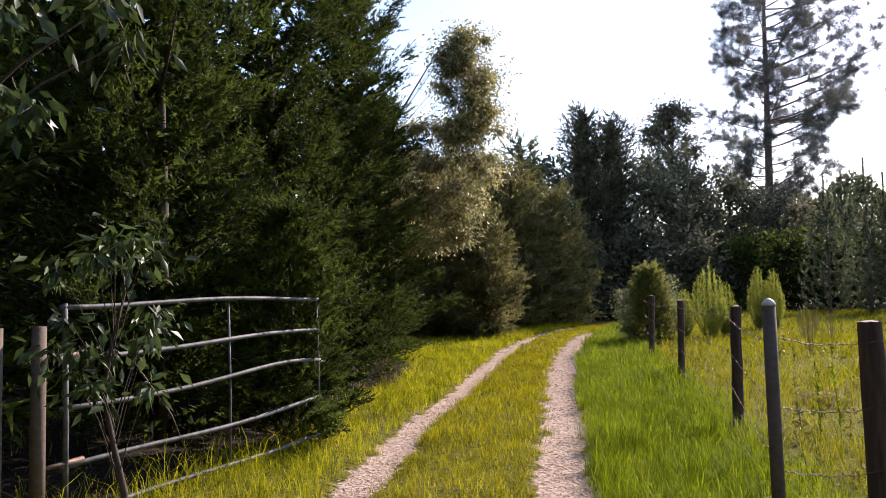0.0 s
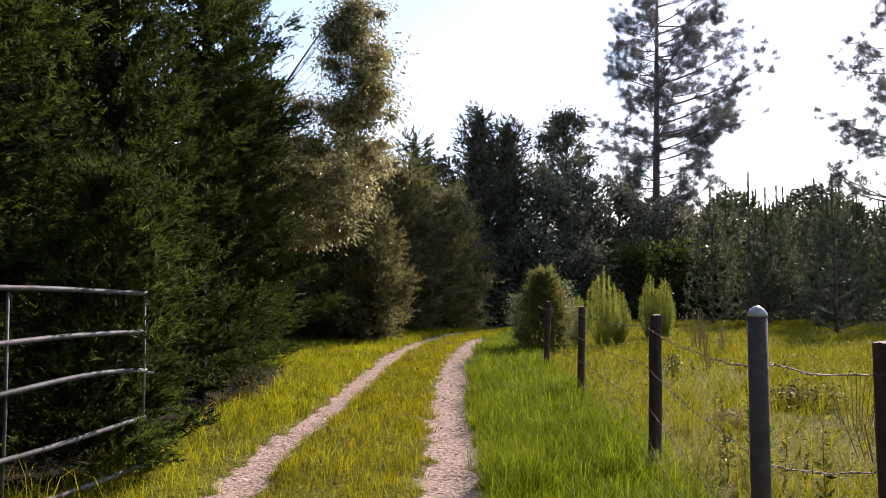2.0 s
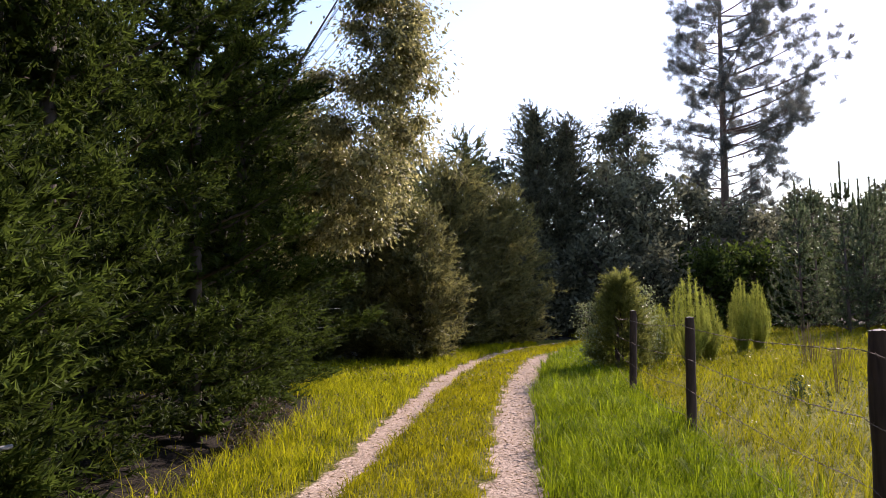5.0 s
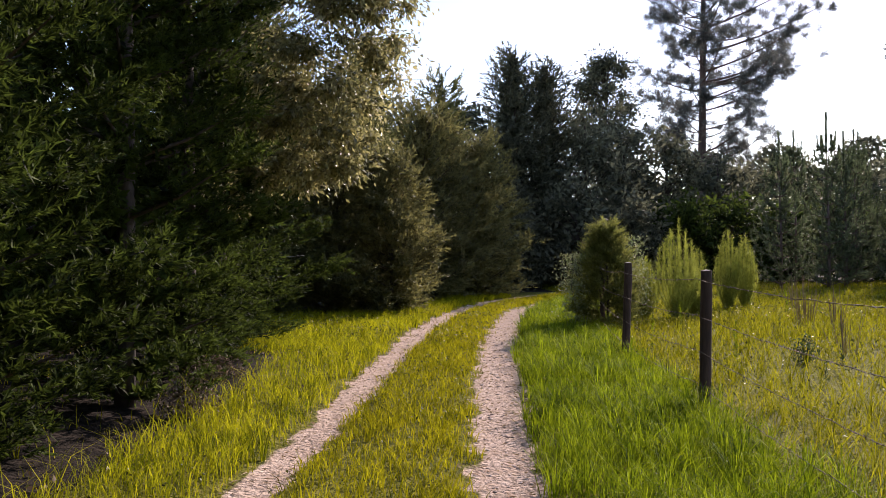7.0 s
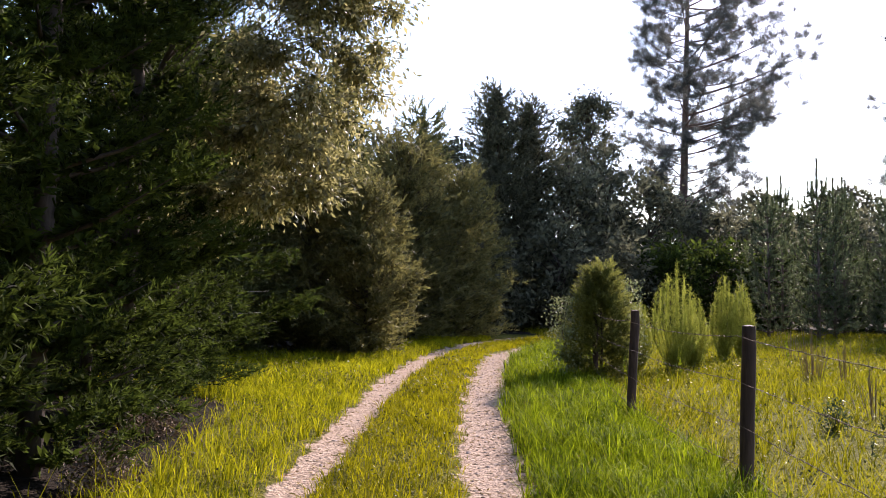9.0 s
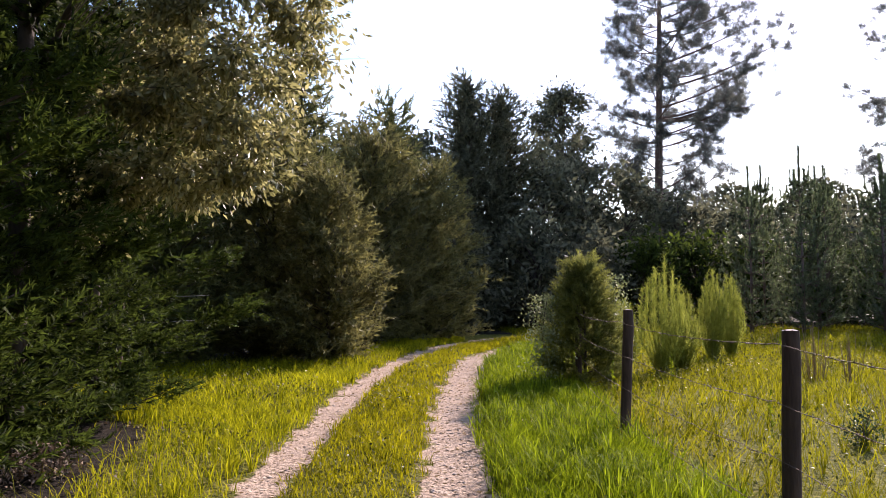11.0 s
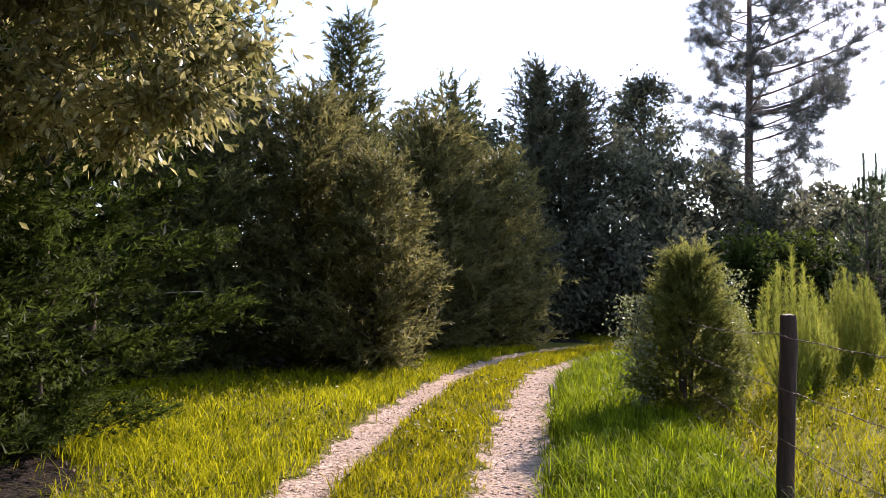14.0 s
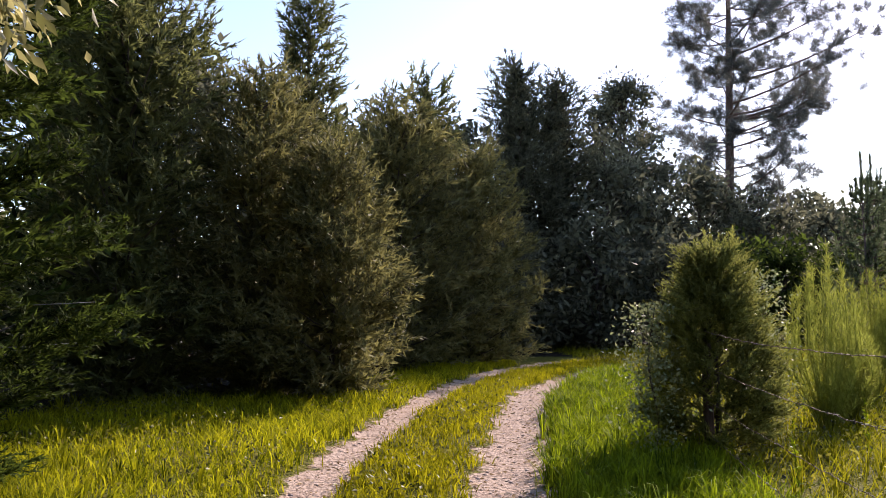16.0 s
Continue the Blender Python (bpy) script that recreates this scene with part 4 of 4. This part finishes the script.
def fennel(x, y, height, spread, label="tall feathery light green weed standing in the field"):
    t = thing("feathery_weed", x, y, 0, label, "weed", "feathery weeds")
    pos, way = [], []
    for k in range(30):
        a = k * 2.4
        far = math.sqrt((k + 0.5) / 30)
        hh = height * (1.05 - 0.5 * far * far) * rng.uniform(0.9, 1.05)
        end = np.array([math.cos(a) * spread * far * 0.75, math.sin(a) * spread * far * 0.75, hh])
        base = np.array([end[0] * 0.12, end[1] * 0.12, -0.03])
        mid = base * 0.4 + end * 0.6 + [end[0] * 0.45, end[1] * 0.45, 0]
        array_part("stem", *tube([base, mid, end], [0.007, 0.005, 0.002], 4, False), M_FENNEL, t)
        s = 0.12 + 0.88 * rng.random(420)
        p = np.where(s[:, None] < 0.6, base + (mid - base) * (s / 0.6)[:, None], mid + (end - mid) * ((s - 0.6) / 0.4)[:, None])
        pos.append(p)
        way.append(unit(rng.normal(0, 0.42, (420, 3)) + [0, 0, 0.8]))
    pos, way = np.concatenate(pos), np.concatenate(way)
    ln_ = rng.uniform(0.05, 0.14, len(pos))
    array_part("leaves", *leaves(pos, way, ln_, 0.0055, 0.1), M_FENNEL, t)
    return t


for fx, fy, fh, fs in ((5.9, 23.4, 2.05, 0.62), (5.35, 24.0, 1.35, 0.4), (6.5, 24.0, 1.5, 0.42), (8.1, 26.4, 1.95, 0.42), (8.7, 26.8, 1.9, 0.4)):
    fennel(fx, fy, fh, fs)


def dry_clump(x, y, height, n):
    t = thing("dry_weed_clump", x, y, 0, "clump of dry brown weed stems in the field", "weed", "dry weeds")
    for k in range(n):
        a, r = rng.uniform(0, 6.28), rng.uniform(0.02, 0.28)
        hh = height * rng.uniform(0.6, 1.1)
        array_part("stem", *tube([(r * math.cos(a) * 0.6, r * math.sin(a) * 0.6, -0.03), (r * math.cos(a), r * math.sin(a), hh * 0.6), (r * math.cos(a) * 1.3, r * math.sin(a) * 1.3, hh)], [0.005, 0.004, 0.002], 4, False), M_DRY, t)


for dx, dy, dh, dn in ((8.1, 22.2, 0.95, 34), (8.6, 22.0, 0.8, 16), (4.5, 8.2, 0.9, 10), (4.2, 6.8, 1.0, 12), (5.6, 11.0, 0.7, 10), (6.6, 17.8, 0.7, 14), (9.8, 26.5, 0.9, 16), (4.9, 9.4, 0.5, 18)):
    dry_clump(dx, dy, dh, dn)


def tall_weed(height, n, mat, label):
    t = thing("tall_weed", 0, 0, 0, label, "weed", "tall weeds")
    zs = np.linspace(-0.03, height, 6)
    stem = np.stack([0.03 * np.sin(zs * 3), 0.025 * np.cos(zs * 4), zs], -1)
    array_part("stem", *tube(stem, np.linspace(0.006, 0.002, 6), 5), mat, t)
    u = rng.random(n) ** 0.8
    pos = np.stack([np.interp(u * height, zs, stem[:, 0]), np.interp(u * height, zs, stem[:, 1]), u * height], -1)
    ln_ = rng.uniform(0.06, 0.13, n) * (1.15 - 0.6 * u)
    array_part("foliage", *leaves(pos, random_ways(n, (0, 0, 0.5)), ln_, ln_ * 0.3, 0.25), mat, t)
    return t


WEEDS = [tall_weed(0.95, 60, M_GRASS_RIGHT, "tall leafy green weed standing in the rough field"),
         tall_weed(0.7, 50, M_FORB, "leafy yellowish weed standing in the rough field"),
         tall_weed(0.55, 45, M_BROAD, "dark green leafy weed beside the fence")]
spots = [(3.25 + 1.6 * rng.random() ** 1.5, 4.6 + 4.5 * rng.random()) for _ in range(26)] + [(fence_x(q) + 0.3 + 7 * rng.random() ** 1.6, q) for q in rng.uniform(8, 30, 30)]
for k, (wx, wy) in enumerate(spots):
    m = pose(wx, wy, 0, 0, 0, 137 * k) @ Matrix.Scale(rng.uniform(0.45, 0.95), 4)
    if k < 3:
        WEEDS[k].matrix_basis = pose(wx, wy, 0, 0, 0, 137 * k)
    else:
        copy_thing(WEEDS[k % 3], m)


def leaf_heap(name, x, y, r, height, n, leaf, mat, label, category):
    """A low heap: twigs that cross each other, with leaves caught in them."""
    t = thing(name, x, y, 0, label, category)
    for k in range(9):
        a = k * 2.4
        end = (r * math.cos(a) * rng.uniform(0.5, 1), r * math.sin(a) * rng.uniform(0.5, 1), height * rng.uniform(0.4, 1))
        array_part("twig", *tube([(end[0] * -0.2, end[1] * -0.2, -0.02), (end[0] * 0.5, end[1] * 0.5, end[2] * 0.7), end], [0.006, 0.004, 0.002], 4, False), M_BARK, t)
    q = random_ways(n) * (rng.random(n) ** 0.5)[:, None] * [r, r, height]
    q[:, 2] = np.abs(q[:, 2]) + 0.01
    array_part("foliage", *leaves(q, random_ways(n), leaf * rng.uniform(0.6, 1.2, n), leaf * 0.45, 0.3), mat, t)


leaf_heap("brush_pile", -1.55, 13.9, 0.3, 0.36, 700, 0.05, M_LITTER, "pile of dead pale brown leaves and twigs at the hedge foot", "brush")
leaf_heap("brush_pile", -1.95, 16.2, 0.4, 0.3, 800, 0.05, M_LITTER, "pile of dead pale brown leaves and twigs at the hedge foot", "brush")
leaf_heap("weed_clump", 5.6, 16.9, 0.2, 0.4, 360, 0.05, M_BROAD, "small grey-green weed clump in the field", "weed")
leaf_heap("weed_clump", 4.4, 11.3, 0.4, 0.16, 500, 0.05, M_DRY, "brown bramble clump beside the fence", "weed")
leaf_heap("weed_clump", 5.9, 12.6, 0.6, 0.35, 900, 0.07, M_FORB, "low bramble clump in the field", "weed")

# old wires in the gap beyond the hedge
for zz, x1 in ((1.52, -1.72), (1.16, -1.85), (0.72, -1.95)):
    w = thing("old_fence_wire", 0, 0, 0, "pale slack fence wire poking out of a cedar", "wire", "old wires")
    array_part("strand", *tube([(-2.9, 20.9, zz - 0.03), (-2.3, 21.0, zz - 0.02), (x1, 21.1, zz + 0.01)], 0.004, 5), M_GALV, w)
sp = thing("old_fence_post", -2.95, 20.9, 0, "old leaning wooden post hidden in the cedar", "fence post")
array_part("shaft", *tube([(0, 0, -0.2), (0.0, 0.01, 0.8), (0.02, 0.0, 1.6)], [0.05, 0.05, 0.045], 10), M_POST, sp, smooth=True)


def stones():
    """Loose gravel in the wheel tracks."""
    sx, sy = scatter(30000, -1.2, 6, 4, 30, lambda x, y: np.clip(bareness(x, y) * 1.5 - 0.45, 0, 1) * np.where(track_distance(RIGHT_TRACK, x, y) < 0.6, 1.0, 0.3))
    n = len(sx)
    r = (0.003 + 0.02 * rng.random(n) ** 2.5) * np.clip(sy / 11, 0.8, 1.5)
    octa = np.array([(1, 0, 0), (0, 1, 0), (-1, 0, 0), (0, -1, 0), (0, 0, 0.35), (0, 0, -0.5)])
    v = octa[None] * r[:, None, None] * rng.uniform(0.6, 1.3, (n, 6, 3)) + np.stack([sx, sy, ground_height(sx, sy) + r * 0.1], -1)[:, None]
    f = np.array([(0, 1, 4), (1, 2, 4), (2, 3, 4), (3, 0, 4), (1, 0, 5), (2, 1, 5), (3, 2, 5), (0, 3, 5)])
    ob = array_part("gravel", v.reshape(-1, 3), (f[None] + np.arange(n)[:, None, None] * 6).reshape(-1, 3), M_STONE)
    tagged(ob, "pinkish loose gravel in the wheel tracks", "gravel", kind="stuff")


stones()
sx, sy = scatter(60000, -1.4, 6, 4, 33, lambda x, y: np.clip(1.3 - np.abs(bareness(x, y) - 0.62) * 2.6, 0.12, 1) * (bareness(x, y) > 0.1))
pos = np.stack([sx, sy, ground_height(sx, sy) + rng.uniform(0.002, 0.02, len(sx))], -1)
straw = array_part("straw_litter", *leaves(pos, random_ways(len(sx)) * [1, 1, 0.18], rng.uniform(0.02, 0.07, len(sx)), far_width(sy, 0.009), 0.3), M_STRAW)
tagged(straw, "dry straw and crumbs along the wheel tracks", "straw", kind="stuff")
